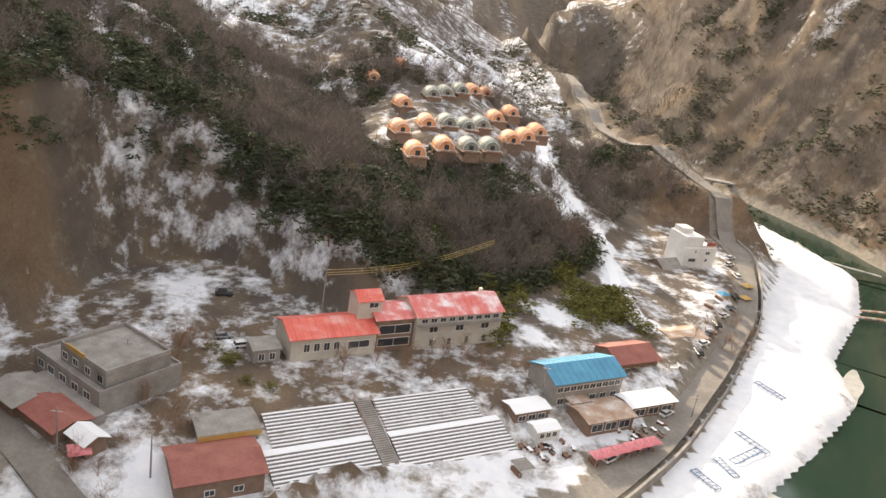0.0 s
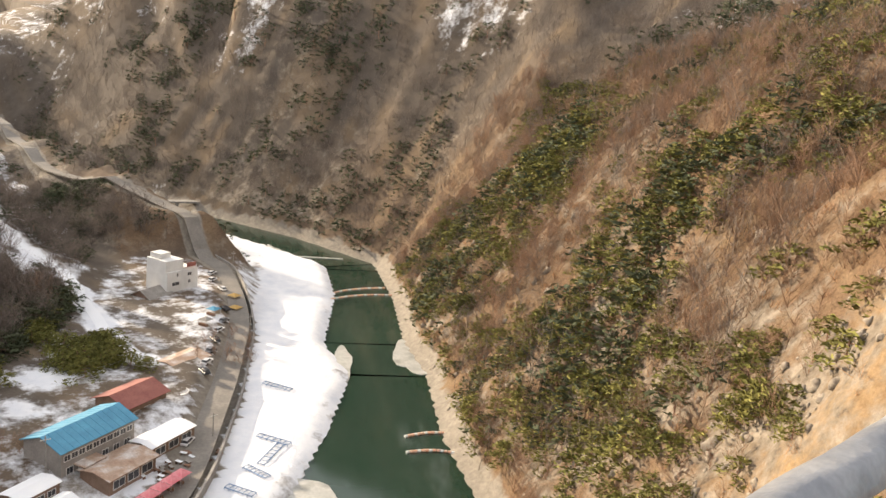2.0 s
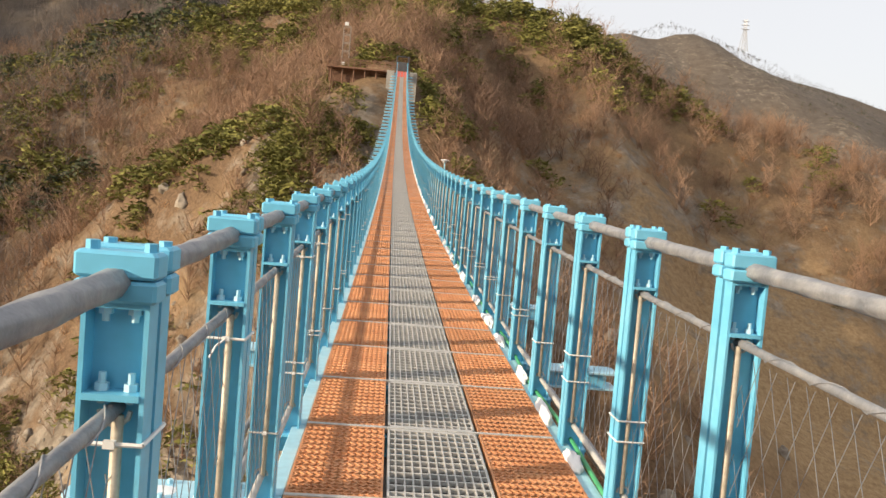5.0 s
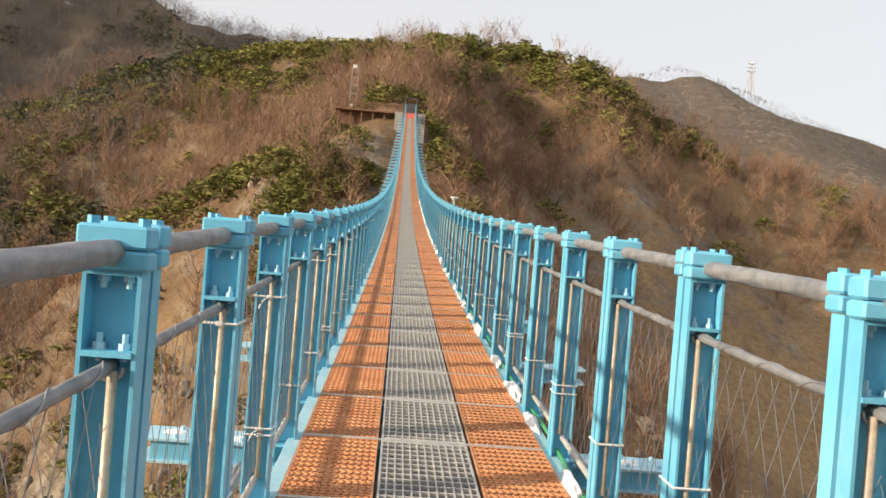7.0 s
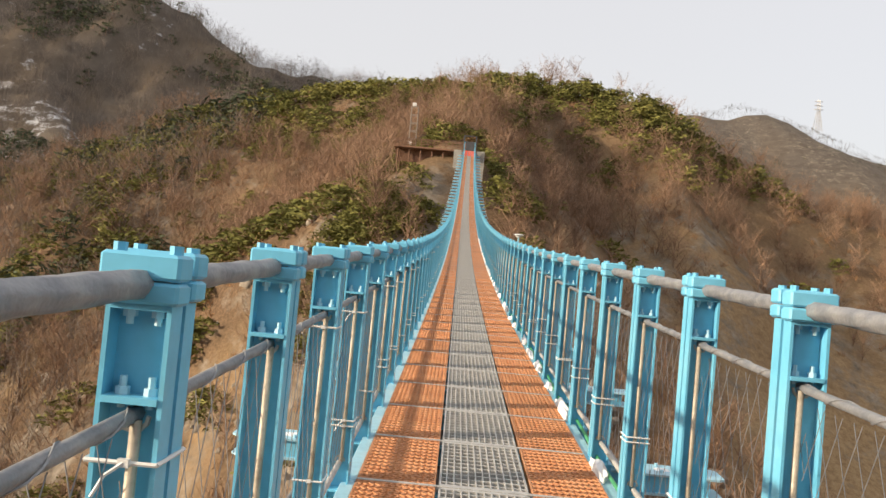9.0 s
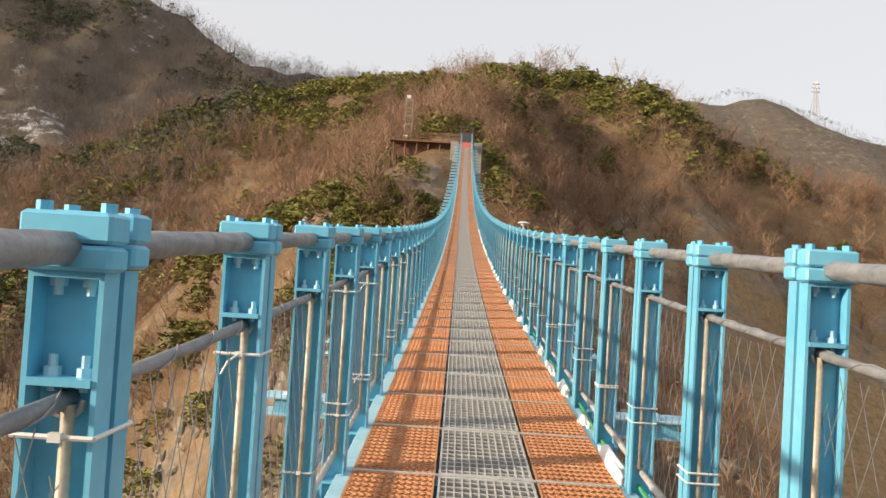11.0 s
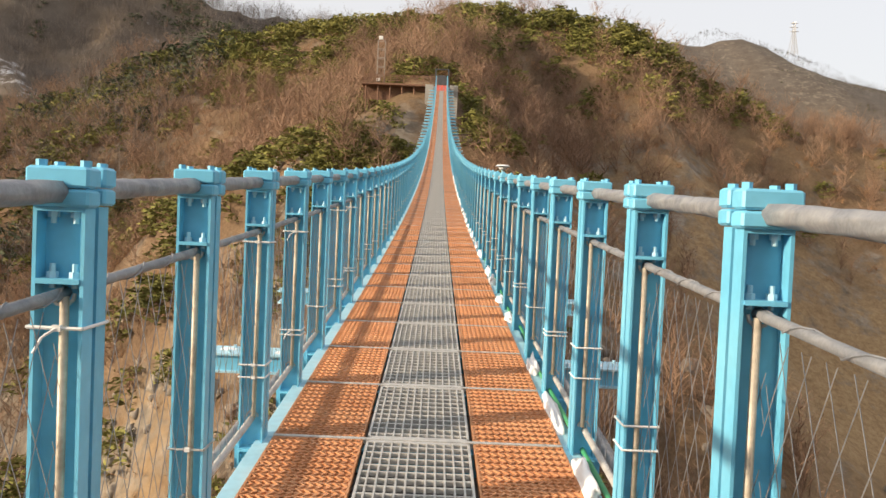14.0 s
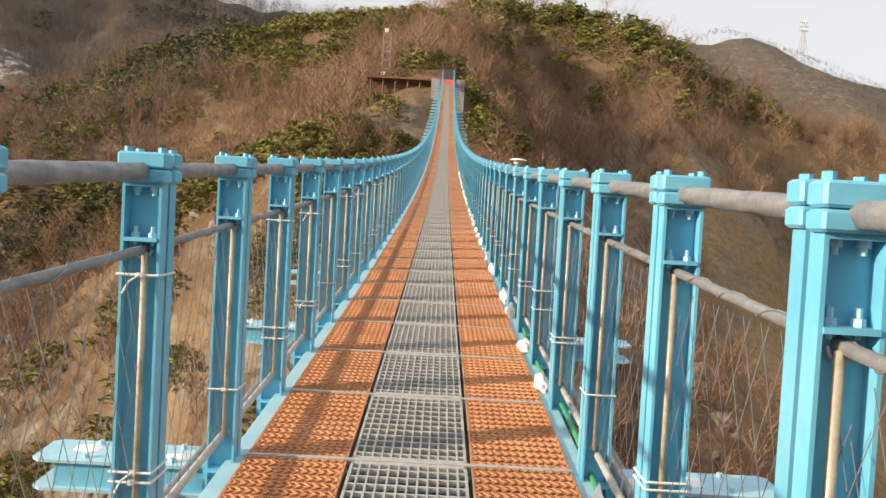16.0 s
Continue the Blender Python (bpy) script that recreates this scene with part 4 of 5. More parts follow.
# blue-roofed hall and its neighbours
Z2 = -88.6
hall = house("restaurant_hall", -122, 107, Z2, 10.5, 20, 6.6, 2.0, M_GREYWALL, M_BLUEROOF, "grey two-storey hall with a blue sheet roof", ((4.2, 1.5, 1.2, 10, 0.6, 19.4), (1.0, 1.6, 1.5, 6, 0.6, 19.4)), 0.6)
b = Mb()
b.box(0, 3.2, 3, 9, 2.7, 2.9)
b.box(3.0, 3.2, 3.2, 3.4, -1.4, 2.7)
b.box(3.0, 3.2, 8.6, 8.8, -1.4, 2.7)
part("porch", b, M_RUSTROOF, hall)
house("brown_house", -130, 133, Z2, 10, 13, 4.6, 1.9, M_BRICK, M_MAROON, "brown house with a rust red hipped roof", ((1.2, 1.8, 1.5, 3, 1, 12),), 0.8)
house("snowy_shed", -112, 110, -89.6, 8, 13, 3.2, 0.7, M_BRICK, M_RUSTROOF, "open shed with a rusty snow-streaked roof", ((0.6, 3, 1.8, 3, 0.6, 12.4),), 0.6)
house("snowy_shed", -115, 125, -89.6, 6, 14, 3.0, 0.5, M_BRICK, M_SNOW, "low shed under a white snow cover", ((0.6, 3, 1.6, 3, 0.6, 13.4),), 0.4)
house("kiosk", -119, 95, -89.2, 5, 9, 3.2, 0.5, M_BRICK, M_SNOW, "brick kiosk with snow on its roof", ((1.0, 1.8, 1.2, 3, 0.6, 8.4),), 0.4)
house("white_hut", -113, 97, -89.9, 4, 6, 2.6, 0.6, M_WHITE, M_SNOW, "small white hut with a snowy roof", ((0.9, 1.0, 1.1, 3, 0.5, 5.5),), 0.3)
house("maroon_shed", -113, 23, -90, 11, 15, 4.4, 1.3, M_BRICK, M_MAROON, "brown shed with a big maroon sheet roof", ((1.2, 1.6, 1.1, 2, 3, 13),), 0.6)
oh = house("ochre_house", -124.5, 29, -89.2, 7, 11, 4.8, 0.5, M_GREYWALL, M_CONC, "flat house with an ochre fascia board", ((1.2, 2.2, 1.5, 4, 0.6, 10.4),), 0.4)
b = Mb()
b.box(0.42, 0.56, -0.4, 11.4, 3.7, 4.75)
part("fascia_board", b, M_YELLOW, oh, "ochre fascia board")
house("carport", -141, 163, -90, 9, 13, 3.6, 0.8, M_BRICK, M_RUSTROOF, "open carport with a rusty white-edged roof", ((0.5, 3.4, 2.4, 3, 0.8, 12),), 0.6)
house("gate_house", -151, 46, -86.2, 6, 6, 3.4, 0.4, M_GREYWALL, M_CONC, "small grey gate house beside the guest house", ((0.8, 1.2, 1.6, 2, 0.6, 5.4),), 0.4)
house("hill_hut", -222, 129, -76, 5, 7, 3.2, 0.5, M_WHITE, M_SNOW, "small white hut in the snow on the hill", ((1.0, 1.2, 1.2, 2, 0.6, 6.4),), 0.3)
r = thing("round_canopy", "round white canopy on one post", "canopy", at=at_uv(-131, 151, -89.9))
b = Mb()
b.tube([(0, 0, -0.6), (0, 0, 3.4)], 0.25, 8)
part("pole", b, M_STEEL, r)
b = Mb()
b.tube([(0, 0, 3.3), (0, 0, 3.7)], 2.4, 20, r2=3.1)
part("canopy_disc", b, M_WHITE, r)

# white four-storey house at the river bend
wh = thing("white_apartment_house", "white four-storey house with roof terraces", "house", at=Matrix.Translation((-263, 107, -90.5)) @ pose(0, 0, 0, 0, 0, 20) @ Matrix.Diagonal((0.8, 0.8, 0.8, 1)))
for nm, x0, x1, y0, y1, z0, z1 in (("wall", -13, 0, 0, 18, -2, 15), ("upper_wall", -13, -1, 0, 10, 15, 20), ("roof_room", -12, -6, 1, 7, 20, 22.4), ("parapet", -13.1, -12.8, 0, 18, 15, 16), ("parapet", -1.2, -0.9, 10, 18, 15, 16)):
    b = Mb()
    b.box(x0, x1, y0, y1, z0, z1)
    part(nm, b, M_WHITE, wh)
for y, z, w in ((5, 8.6, 4), (13, 8.6, 1.2), (5, 3.6, 2), (13, 12, 2.2), (6, 12.6, 0.8), (12, 4, 2.4)):
    window(wh, 0, y, z, w, 1.5)
b = Mb()
b.box(-0.2, 0.1, 11.4, 16.6, 16.1, 18.0)
part("roof_sign", b, M_MAROON, wh)
dh = house("dark_house", -188, 203, -90.6, 9, 11, 4.5, 2.6, M_BRICK, M_CONC, "dark old house with a grey gabled roof", ((1.2, 1.4, 1.2, 3, 0.6, 10.4),), 0.7)

# flat-roofed concrete restaurant by the lane
fr = thing("flat_roof_house", "stained concrete house with parapets and roof terraces", "house", at=Matrix.Translation((-141, -64, -87.0)) @ pose(0, 0, 0, 0, 0, -37.3))
for nm, x0, x1, y0, y1, z0, z1, m in (("wall", -18, 0, -2, 20, -3, 5.6, M_CONC), ("upper_wall", -16, -2, 4, 19, 5.6, 8.8, M_CONC), ("terrace_wall", 0, 7, 2, 22, -3, 3.0, M_GREYWALL)):
    b = Mb()
    b.box(x0, x1, y0, y1, z0, z1)
    part(nm, b, m, fr)
for x0, x1, y0, y1, z in ((-18, 0, -2, -1.7, 5.6), (-18, 0, 19.7, 20, 5.6), (-18, -17.7, -1.7, 19.7, 5.6), (-0.3, 0, -1.7, 19.7, 5.6), (-16, -2, 4, 4.3, 8.8), (-16, -2, 18.7, 19, 8.8), (-16, -15.7, 4.3, 18.7, 8.8), (-2.3, -2, 4.3, 18.7, 8.8)):
    b = Mb()
    b.box(x0, x1, y0, y1, z, z + 0.8)
    part("parapet", b, M_GREYWALL, fr)
for y in (0.5, 4, 8, 12, 16):
    window(fr, 0, y, 3.2, 2.0, 1.5)
    window(fr, -2, min(17, y + 5), 6.4, 1.6, 1.4)
b = Mb()
b.box(-2.2, -1.9, 6, 12, 9.0, 10.0)
part("sign_board", b, M_YELLOW, fr)
for nm, p, d, w, m, lab in (("tin_roof_shed", (-126, -61), 7, 11, M_MAROON, "long shed with a faded red tin roof"), ("grey_roof_shed", (-131, -69), 8, 9, M_CONC, "shed with a grey tin roof"), ("white_tent", (-120, -50), 4, 5, M_SNOW, "white peaked tent roof on posts")):
    h = thing(nm, lab, "shed", at=Matrix.Translation((*p, -86.3)) @ pose(0, 0, 0, 0, 0, -37.3))
    walls_of(d, w, 2.8, M_BRICK, h, 0.9)
    rr = gable_roof(d, w, 0.9, 0.6, 0.12, m, h)
    rr.location.z = 2.8

# tunnel tents on the hill
def tunnel_tent(x, y, z, turn, m, ln):
    t = thing("tunnel_tent", "orange glamping tunnel tent on a timber deck" if m is M_ORTENT else "grey green glamping tunnel tent on a timber deck", "tent", "glamping tents", at=Matrix.Translation((x, y, z)) @ pose(0, 0, 0, 0, 0, turn))
    b = Mb()
    n, seg = 10, 5
    vs = []
    for j in range(seg + 1):
        r = 3.5 * (1 + 0.05 * (j % 2)) * (0.82 if j in (0, seg) else 1)
        vs += [(ln * (j / seg - 0.5), r * math.cos(math.pi * i / n), 0.2 + r * 1.1 * math.sin(math.pi * i / n)) for i in range(n + 1)]
    fs = [((n + 1) * j + i, (n + 1) * j + i + 1, (n + 1) * (j + 1) + i + 1, (n + 1) * (j + 1) + i) for j in range(seg) for i in range(n)]
    fs += [tuple(range(n, -1, -1)), tuple(range((n + 1) * seg, (n + 1) * (seg + 1)))]
    b.add(vs, fs)
    part("canopy", b, m, t)
    for sx in (-0.5, 0.5):
        b = Mb()
        pts = [((ln + 0.1) * sx, 3.0 * math.cos(math.pi * i / 12), 0.2 + 3.3 * math.sin(math.pi * i / 12)) for i in range(13)]
        b.tube(pts, 0.12, 5)
        part("hoop", b, M_TIE, t)
    b = Mb()
    b.box(ln / 2 + 0.02, ln / 2 + 0.1, -0.8, 0.8, 0.2, 2.1)
    part("door_flap", b, M_DARK, t)
    b = Mb()
    b.cbox(-ln / 2 - 1, ln / 2 + 2.6, -3.9, 3.9, 0, 0.2, 0.03)
    part("deck", b, M_WOOD, t)
    b = Mb()
    b.box(-ln / 2 - 0.6, ln / 2 + 2.2, -2.9, 2.9, -3.6, 0)
    part("deck_base", b, M_BRICK, t)
    b = Mb()
    b.box(ln / 2 + 2.45, ln / 2 + 2.6, -3.2, 3.2, 0.8, 0.95)
    for q in (-3.1, 0, 3.1):
        b.box(ln / 2 + 2.47, ln / 2 + 2.58, q - 0.06, q + 0.06, 0.2, 0.8)
    part("deck_rail", b, M_TIE, t)


TENTS = ((-257, 6, 0), (-272, 16, 0), (-277, 25, 1), (-282, 33, 1), (-302, 43, 0), (-312, 50, 0), (-327, 57, 0),
         (-291, 0, 0), (-302, 10, 0), (-308, 18, 1), (-314, 26, 1), (-324, 33, 1), (-345, 41, 0), (-365, 50, 0),
         (-331, 0, 0), (-346, 12, 1), (-353, 18, 1), (-360, 25, 1), (-378, 32, 0), (-396, 40, 0), (-373, -15, 0), (-385, -3, 0))
for x, y, g in TENTS:
    tunnel_tent(x, y, max(-57.5, land1(x, y) + 0.4), 12 + 10 * random.random(), M_GRTENT if g else M_ORTENT, 8.6)


# roads and their wall
def ribbon(name, pts, w0, w1, dz, m, label, cat, thick=0.0):
    b = Mb()
    p = [Vector((*q, 0)) for q in pts]
    d = [p[i].lerp(p[i + 1], k / 8) for i in range(len(p) - 1) for k in range(8)] + [p[-1]]
    for _ in range(3):
        d = [d[0]] + [(d[i - 1] + d[i] * 2 + d[i + 1]) / 4 for i in range(1, len(d) - 1)] + [d[-1]]
    rows = []
    for i, q in enumerate(d):
        n = (d[min(i + 1, len(d) - 1)] - d[max(i - 1, 0)]).normalized().cross(Vector((0, 0, 1)))
        a, c = q + n * w0, q + n * w1
        z = max(land1(q.x, q.y), land1(a.x, a.y) if thick == 0 else -200, land1(c.x, c.y) if thick == 0 else -200) + dz
        rows.append((a, c, z))
    vs = []
    for a, c, z in rows:
        vs += [(a.x, a.y, z), (c.x, c.y, z), (c.x, c.y, z - 0.5 - thick), (a.x, a.y, z - 0.5 - thick)]
    fs = []
    for i in range(len(rows) - 1):
        o = 4 * i
        fs += [(o, o + 4, o + 5, o + 1), (o + 1, o + 5, o + 6, o + 2), (o, o + 3, o + 7, o + 4)]
    b.add(vs, fs)
    return tagged(part(name, b, m), label, cat, kind="structure")


ribbon("road_1", ROAD, -3.2, 3.2, 0.12, M_ASPH, "worn pale village road along the river", "road")
ribbon("road_2", LANE, -3.0, 3.0, 0.12, M_ASPH, "worn concrete village lane", "road")
ribbon("retaining_wall", ROAD[1:8], 4.6, 5.2, 0.9, M_CONC, "dark stone retaining wall above the river bank", "wall", 3.0)
ribbon("road_3", TRACK, -1.8, 1.8, 0.1, M_SNOW, "snow-covered track up the wooded hill", "road")


def car(x, y, turn, m, label, van=False, dz=0.62):
    c = thing("parked_car", label, "car", "parked cars", at=Matrix.Translation((x, y, land1(x, y) + dz)) @ pose(0, 0, 0, 0, 0, turn))
    b = Mb()
    b.cbox(-2.2, 2.2, -0.88, 0.88, -0.32, 0.28, 0.1)
    part("body", b, m, c)
    b = Mb()
    h = 1.0 if van else 0.82
    vs = [(-1.9, -0.8, 0.26), (1.1, -0.8, 0.26), (1.1, 0.8, 0.26), (-1.9, 0.8, 0.26), (-1.6, -0.66, h), (0.45, -0.66, h), (0.45, 0.66, h), (-1.6, 0.66, h)]
    b.add(vs, [(4, 5, 6, 7), (0, 1, 5, 4), (1, 2, 6, 5), (2, 3, 7, 6), (3, 0, 4, 7)])
    part("glass_cabin", b, M_DARK, c)
    b = Mb()
    b.cbox(-1.58, 0.43, -0.65, 0.65, h - 0.02, h + 0.06, 0.03)
    part("roof", b, m, c)
    for sx in (-1.35, 1.35):
        for sy in (-0.82, 0.82):
            b = Mb()
            b.tube([(sx, sy - 0.1, -0.3), (sx, sy + 0.1, -0.3)], 0.32, 10)
            part("wheel", b, M_TYRE, c)


M_CARW = mat("white_car_paint", [(0.70, 0.70, 0.70), (0.76, 0.76, 0.76)], 1, 0.25)
M_CARB = mat("black_car_paint", [(0.02, 0.02, 0.025), (0.04, 0.04, 0.045)], 1, 0.25)
M_CARG = mat("grey_car_paint", [(0.20, 0.20, 0.21), (0.28, 0.28, 0.29)], 1, 0.25)
car(-189, -39, 100, M_CARB, "black van parked on the snowy field", True)
car(-163, -29, 120, M_CARW, "white car parked beside the guest house")
car(-166, -34, 115, M_CARG, "grey car parked beside the guest house")
car(-141, 53, 130, M_CARW, "white van parked beside the road", True)
car(-163, 72, 130, M_CARW, "white car parked beside the road")
for i, (u, v) in enumerate(((-130, 166), (-134, 172), (-139, 180), (-144, 188), (-149, 196), (-154, 205), (-160, 213), (-184, 236), (-190, 243), (-174, 229))):
    x, y = uv(u - 4.5, v)
    car(x, y, 118 + 8 * random.random() + (0 if i % 3 else 60), (M_CARB, M_CARG, M_CARW)[(i * 5) % 3 if i < 7 else 2], ("black", "grey", "white")[(i * 5) % 3 if i < 7 else 2] + " car parked beside the village road")


def stall(u, v, m, label, w=2.6):
    s = thing("market_stall", label, "stall", "stalls by the road", at=at_uv(u, v, land1(*uv(u, v))))
    for sx in (-w / 2, w / 2):
        for sy in (-w / 2, w / 2):
            b = Mb()
            b.tube([(sx, sy, -0.3), (sx, sy, 2.1)], 0.05, 5)
            part("post", b, M_STEEL, s)
    b = Mb()
    q = w / 2 + 0.3
    b.add([(-q, -q, 2.0), (q, -q, 2.0), (q, q, 2.0), (-q, q, 2.0), (0, 0, 2.9)], [(0, 1, 4), (1, 2, 4), (2, 3, 4), (3, 0, 4), (3, 2, 1, 0)])
    part("awning", b, m, s)
    b = Mb()
    b.box(-w / 2, w / 2, -w / 2, -w / 2 + 0.7, 0.0, 0.85)
    part("counter", b, M_WOOD, s)


for i in range(6):
    stall(-103.5 - 0.2 * i, 106 + 3.3 * i, M_PINK, "stall with a pink pitched awning")
stall(-125.7, 9.3, M_PINK, "stall with a red pitched awning", 3.2)
for u, v, m, l in ((-164, 218, M_YELLOW, "stall with a yellow awning"), (-170, 225, M_YELLOW, "stall with a yellow awning"), (-163, 205, M_BLUEROOF, "stall with a blue awning"), (-158, 195, M_CONC, "stall with a grey awning"), (-105, 88, M_CONC, "stall with a grey awning")):
    stall(u, v, m, l, 3.2)

# low clutter between the sheds: benches and tables
for i in range(46):
    u, v = -107 - 6 * random.random(), 92 + 12 * random.random()
    if i > 20:
        u, v = -112 + 5 * random.random(), 118 + 22 * random.random()
    x, y = uv(u, v)
    t = thing("picnic_table", "weathered timber picnic table beside the stalls", "table", "picnic tables", at=Matrix.Translation((x, y, land1(x, y))) @ pose(0, 0, 0, 0, 0, 40 * random.random()))
    b = Mb()
    b.box(-0.8, 0.8, -0.4, 0.4, 0.68, 0.76)
    part("tabletop", b, (M_WOOD, M_CONC, M_SNOW)[i % 3], t)
    for s in (-0.6, 0.6):
        b = Mb()
        b.box(s - 0.05, s + 0.05, -0.35, 0.35, -0.2, 0.68)
        part("leg", b, M_WOOD, t)

# poles and wires
for u, v, h in ((-164, 66, 17), (-124, 105, 9), (-112, 142, 8), (-120, 20, 9), (-148, 205, 9), (-190, 250, 9), (-150, 20, 9), (-128, 6, 9)):
    x, y = uv(u, v)
    p = thing("utility_pole", "grey concrete utility pole with a crossarm", "pole", "utility poles", at=Matrix.Translation((x, y, land1(x, y))))
    b = Mb()
    b.tube([(0, 0, -1), (0, 0, h)], 0.19, 8, r2=0.12)
    part("shaft", b, M_CONC, p)
    b = Mb()
    b.box(-0.06, 0.06, -1.0, 1.0, h - 0.9, h - 0.75)
    part("crossarm", b, M_STEEL, p)
M_WIRE = mat("yellow_cable", [(0.45, 0.33, 0.10), (0.52, 0.40, 0.14)], 1, 0.6)
for dz in (0, 0.7, 1.3):
    b = Mb()
    a, c = Vector((*uv(-164, 66), -70 - dz)), Vector((*uv(-178, 122), -69 - dz))
    b.tube([a.lerp(c, i / 12) - Vector((0, 0, 2.4 * math.sin(math.pi * i / 12))) for i in range(13)], 0.07, 5)
    tagged(part("overhead_cable", b, M_WIRE), "sagging yellow overhead cable above the guest house", "cable", "overhead cables")

# river bank: ice shelves, float lines, blue frames and a low weir
def ice(name, pts, label):
    b = Mb()
    b.poly(pts, -93.6, -93.12)
    tagged(part(name, b, M_ICE), label, "ice", "river ice")


def blob(cx, cy, rx, ry, turn, seed, n=22):
    rng = np.random.RandomState(seed)
    ph = rng.rand(4) * 6.28
    out = []
    for i in range(n):
        a = 6.28319 * i / n
        r = 1 + 0.22 * math.sin(2 * a + ph[0]) + 0.14 * math.sin(3 * a + ph[1]) + 0.08 * math.sin(5 * a + ph[2])
        x, y = rx * r * math.cos(a), ry * r * math.sin(a)
        c, s = math.cos(turn), math.sin(turn)
        out.append((cx + x * c - y * s, cy + x * s + y * c))
    return out


ice("ice_shelf", blob(-196, 138, 14, 3.2, 2.55, 5), "grey white ice shelf at the river edge")
ice("ice_shelf", blob(-192, 162, 17, 4.6, 2.55, 6), "grey white ice shelf at the rocky river edge")
ice("ice_shelf", blob(-128, 84, 13, 8, 2.4, 7), "thin mottled ice sheet on the shallow water")
ice("ice_shelf", blob(-330, 190, 16, 2.2, 2.9, 8), "thin strip of ice on the river")
for (ax, ay), (cx, cy) in (((-146, 124), (-136, 140)), ((-139, 119), (-126, 133)), ((-262, 172), (-262, 204)), ((-256, 170), (-252, 200))):
    b = Mb()
    a, c = Vector((ax, ay, -93.1)), Vector((cx, cy, -93.1))
    side = (c - a).cross(Vector((0, 0, 1))).normalized()
    pts = [a.lerp(c, i / 20) - side * 3.0 * math.sin(math.pi * i / 20) for i in range(21)]
    b.tube(pts, 0.09, 5)
    fl = thing("float_line", "line of orange and white floats across the river", "float line", "float lines")
    part("rope", b, M_STEEL, fl)
    for i in range(20):
        b = Mb()
        b.tube([pts[i].lerp(pts[i + 1], 0.12), pts[i].lerp(pts[i + 1], 0.5), pts[i].lerp(pts[i + 1], 0.88)], 0.42, 8)
        part("float", b, M_ROPE if i % 3 else M_TIE, fl)
M_FRAME = mat("blue_pipe", [(0.12, 0.20, 0.34), (0.18, 0.27, 0.42)], 1, 0.5)
for x, y, turn, ln in ((-158, 92, 0.5, 9), (-152, 88, 2.2, 11), (-146, 81, 0.3, 7), (-185, 108, 0.5, 9), (-140, 74, 0.5, 7)):
    z = land1(x, y)
    fr2 = thing("boat_rack", "low blue pipe rack lying on the snowy bank", "rack", "boat racks", at=Matrix.Translation((x, y, z)) @ pose(0, 0, 0, 0, 0, math.degrees(turn)))
    for s in (-0.9, 0.9):
        b = Mb()
        b.tube([(-ln / 2, s, 0.45), (ln / 2, s, 0.45)], 0.12, 6)
        part("rail", b, M_FRAME, fr2)
    for q in range(7):
        b = Mb()
        xx = -ln / 2 + ln * q / 6
        b.tube([(xx, -0.9, -0.1), (xx, -0.9, 0.45), (xx, 0.9, 0.45), (xx, 0.9, -0.1)], 0.09, 6)
        part("rung", b, M_FRAME, fr2)
b = Mb()
b.box(-16, 16, -0.8, 0.8, -0.6, 0.35)
wr = part("weir", b, M_ICE)
wr.matrix_world = Matrix.Translation((-318, 200, -93.3)) @ pose(0, 0, 0, 0, 0, 60)
tagged(wr, "low pale concrete weir across the river", "weir", kind="structure")

# footbridge far upstream
fb = thing("road_bridge", "low concrete bridge over the river upstream", "bridge", at=Matrix.Translation((-440, 165, -88.5)) @ pose(0, 0, 0, 0, 0, 78))
b = Mb()
b.box(-30, 30, -3, 3, -0.5, 0.5)
part("span", b, M_CONC, fb)
for x in (-18, 0, 18):
    b = Mb()
    b.box(x - 0.8, x + 0.8, -2.5, 2.5, -6.5, -0.5)
    part("pier", b, M_CONC, fb)

# power pylon on the far ridge
px, py = 388, 890
pz = land1(px, py)
pyl = thing("power_pylon", "slender grey lattice power pylon on the far ridge", "pylon")
for sx in (-1, 1):
    for sy in (-1, 1):
        b = Mb()
        b.tube([(px + 4 * sx, py + 4 * sy, pz - 1), (px + 1.2 * sx, py + 1.2 * sy, pz + 24), (px + 0.9 * sx, py + 0.9 * sy, pz + 36)], 0.3, 4)
        part("leg", b, M_STEEL, pyl)
for z, w in ((25, 5), (29.5, 4.6), (34, 4.2)):
    b = Mb()
    b.box(px - w, px + w, py - 0.4, py + 0.4, pz + z - 0.35, pz + z + 0.35)
    part("crossarm", b, M_STEEL, pyl)
for i in range(7):
    z0, z1 = 3.4 * i, 3.4 * (i + 1)
    r0, r1 = 4 - 2.8 * z0 / 24, 4 - 2.8 * z1 / 24
    b = Mb()
    b.tube([(px - r0, py - r0, pz + z0), (px + r1, py - r1, pz + z1)], 0.25, 3)
    b.tube([(px + r0, py - r0, pz + z0), (px - r1, py - r1, pz + z1)], 0.25, 3)
    part("brace", b, M_STEEL, pyl)
# hut high on the mountain
hut = thing("mountain_hut", "small tan hut high on the wooded mountain", "hut", at=Matrix.Translation((-235, 430, land1(-235, 430) + 1)) @ pose(0, 0, 0, 0, 0, -90))
walls_of(6, 11, 5, M_WALL, hut, 1.2)
rr = gable_roof(6, 11, 1.2, 0.6, 0.15, M_RUSTROOF, hut)
rr.location.z = 5

# ---- woods ----
def blade(p, q, w, rng):
    """A thin triangular limb from p to q."""
    d = q - p
    a = np.cross(d, rng.randn(3))
    a /= np.linalg.norm(a) + 1e-9
    return [p - a * w, p + a * w, q]


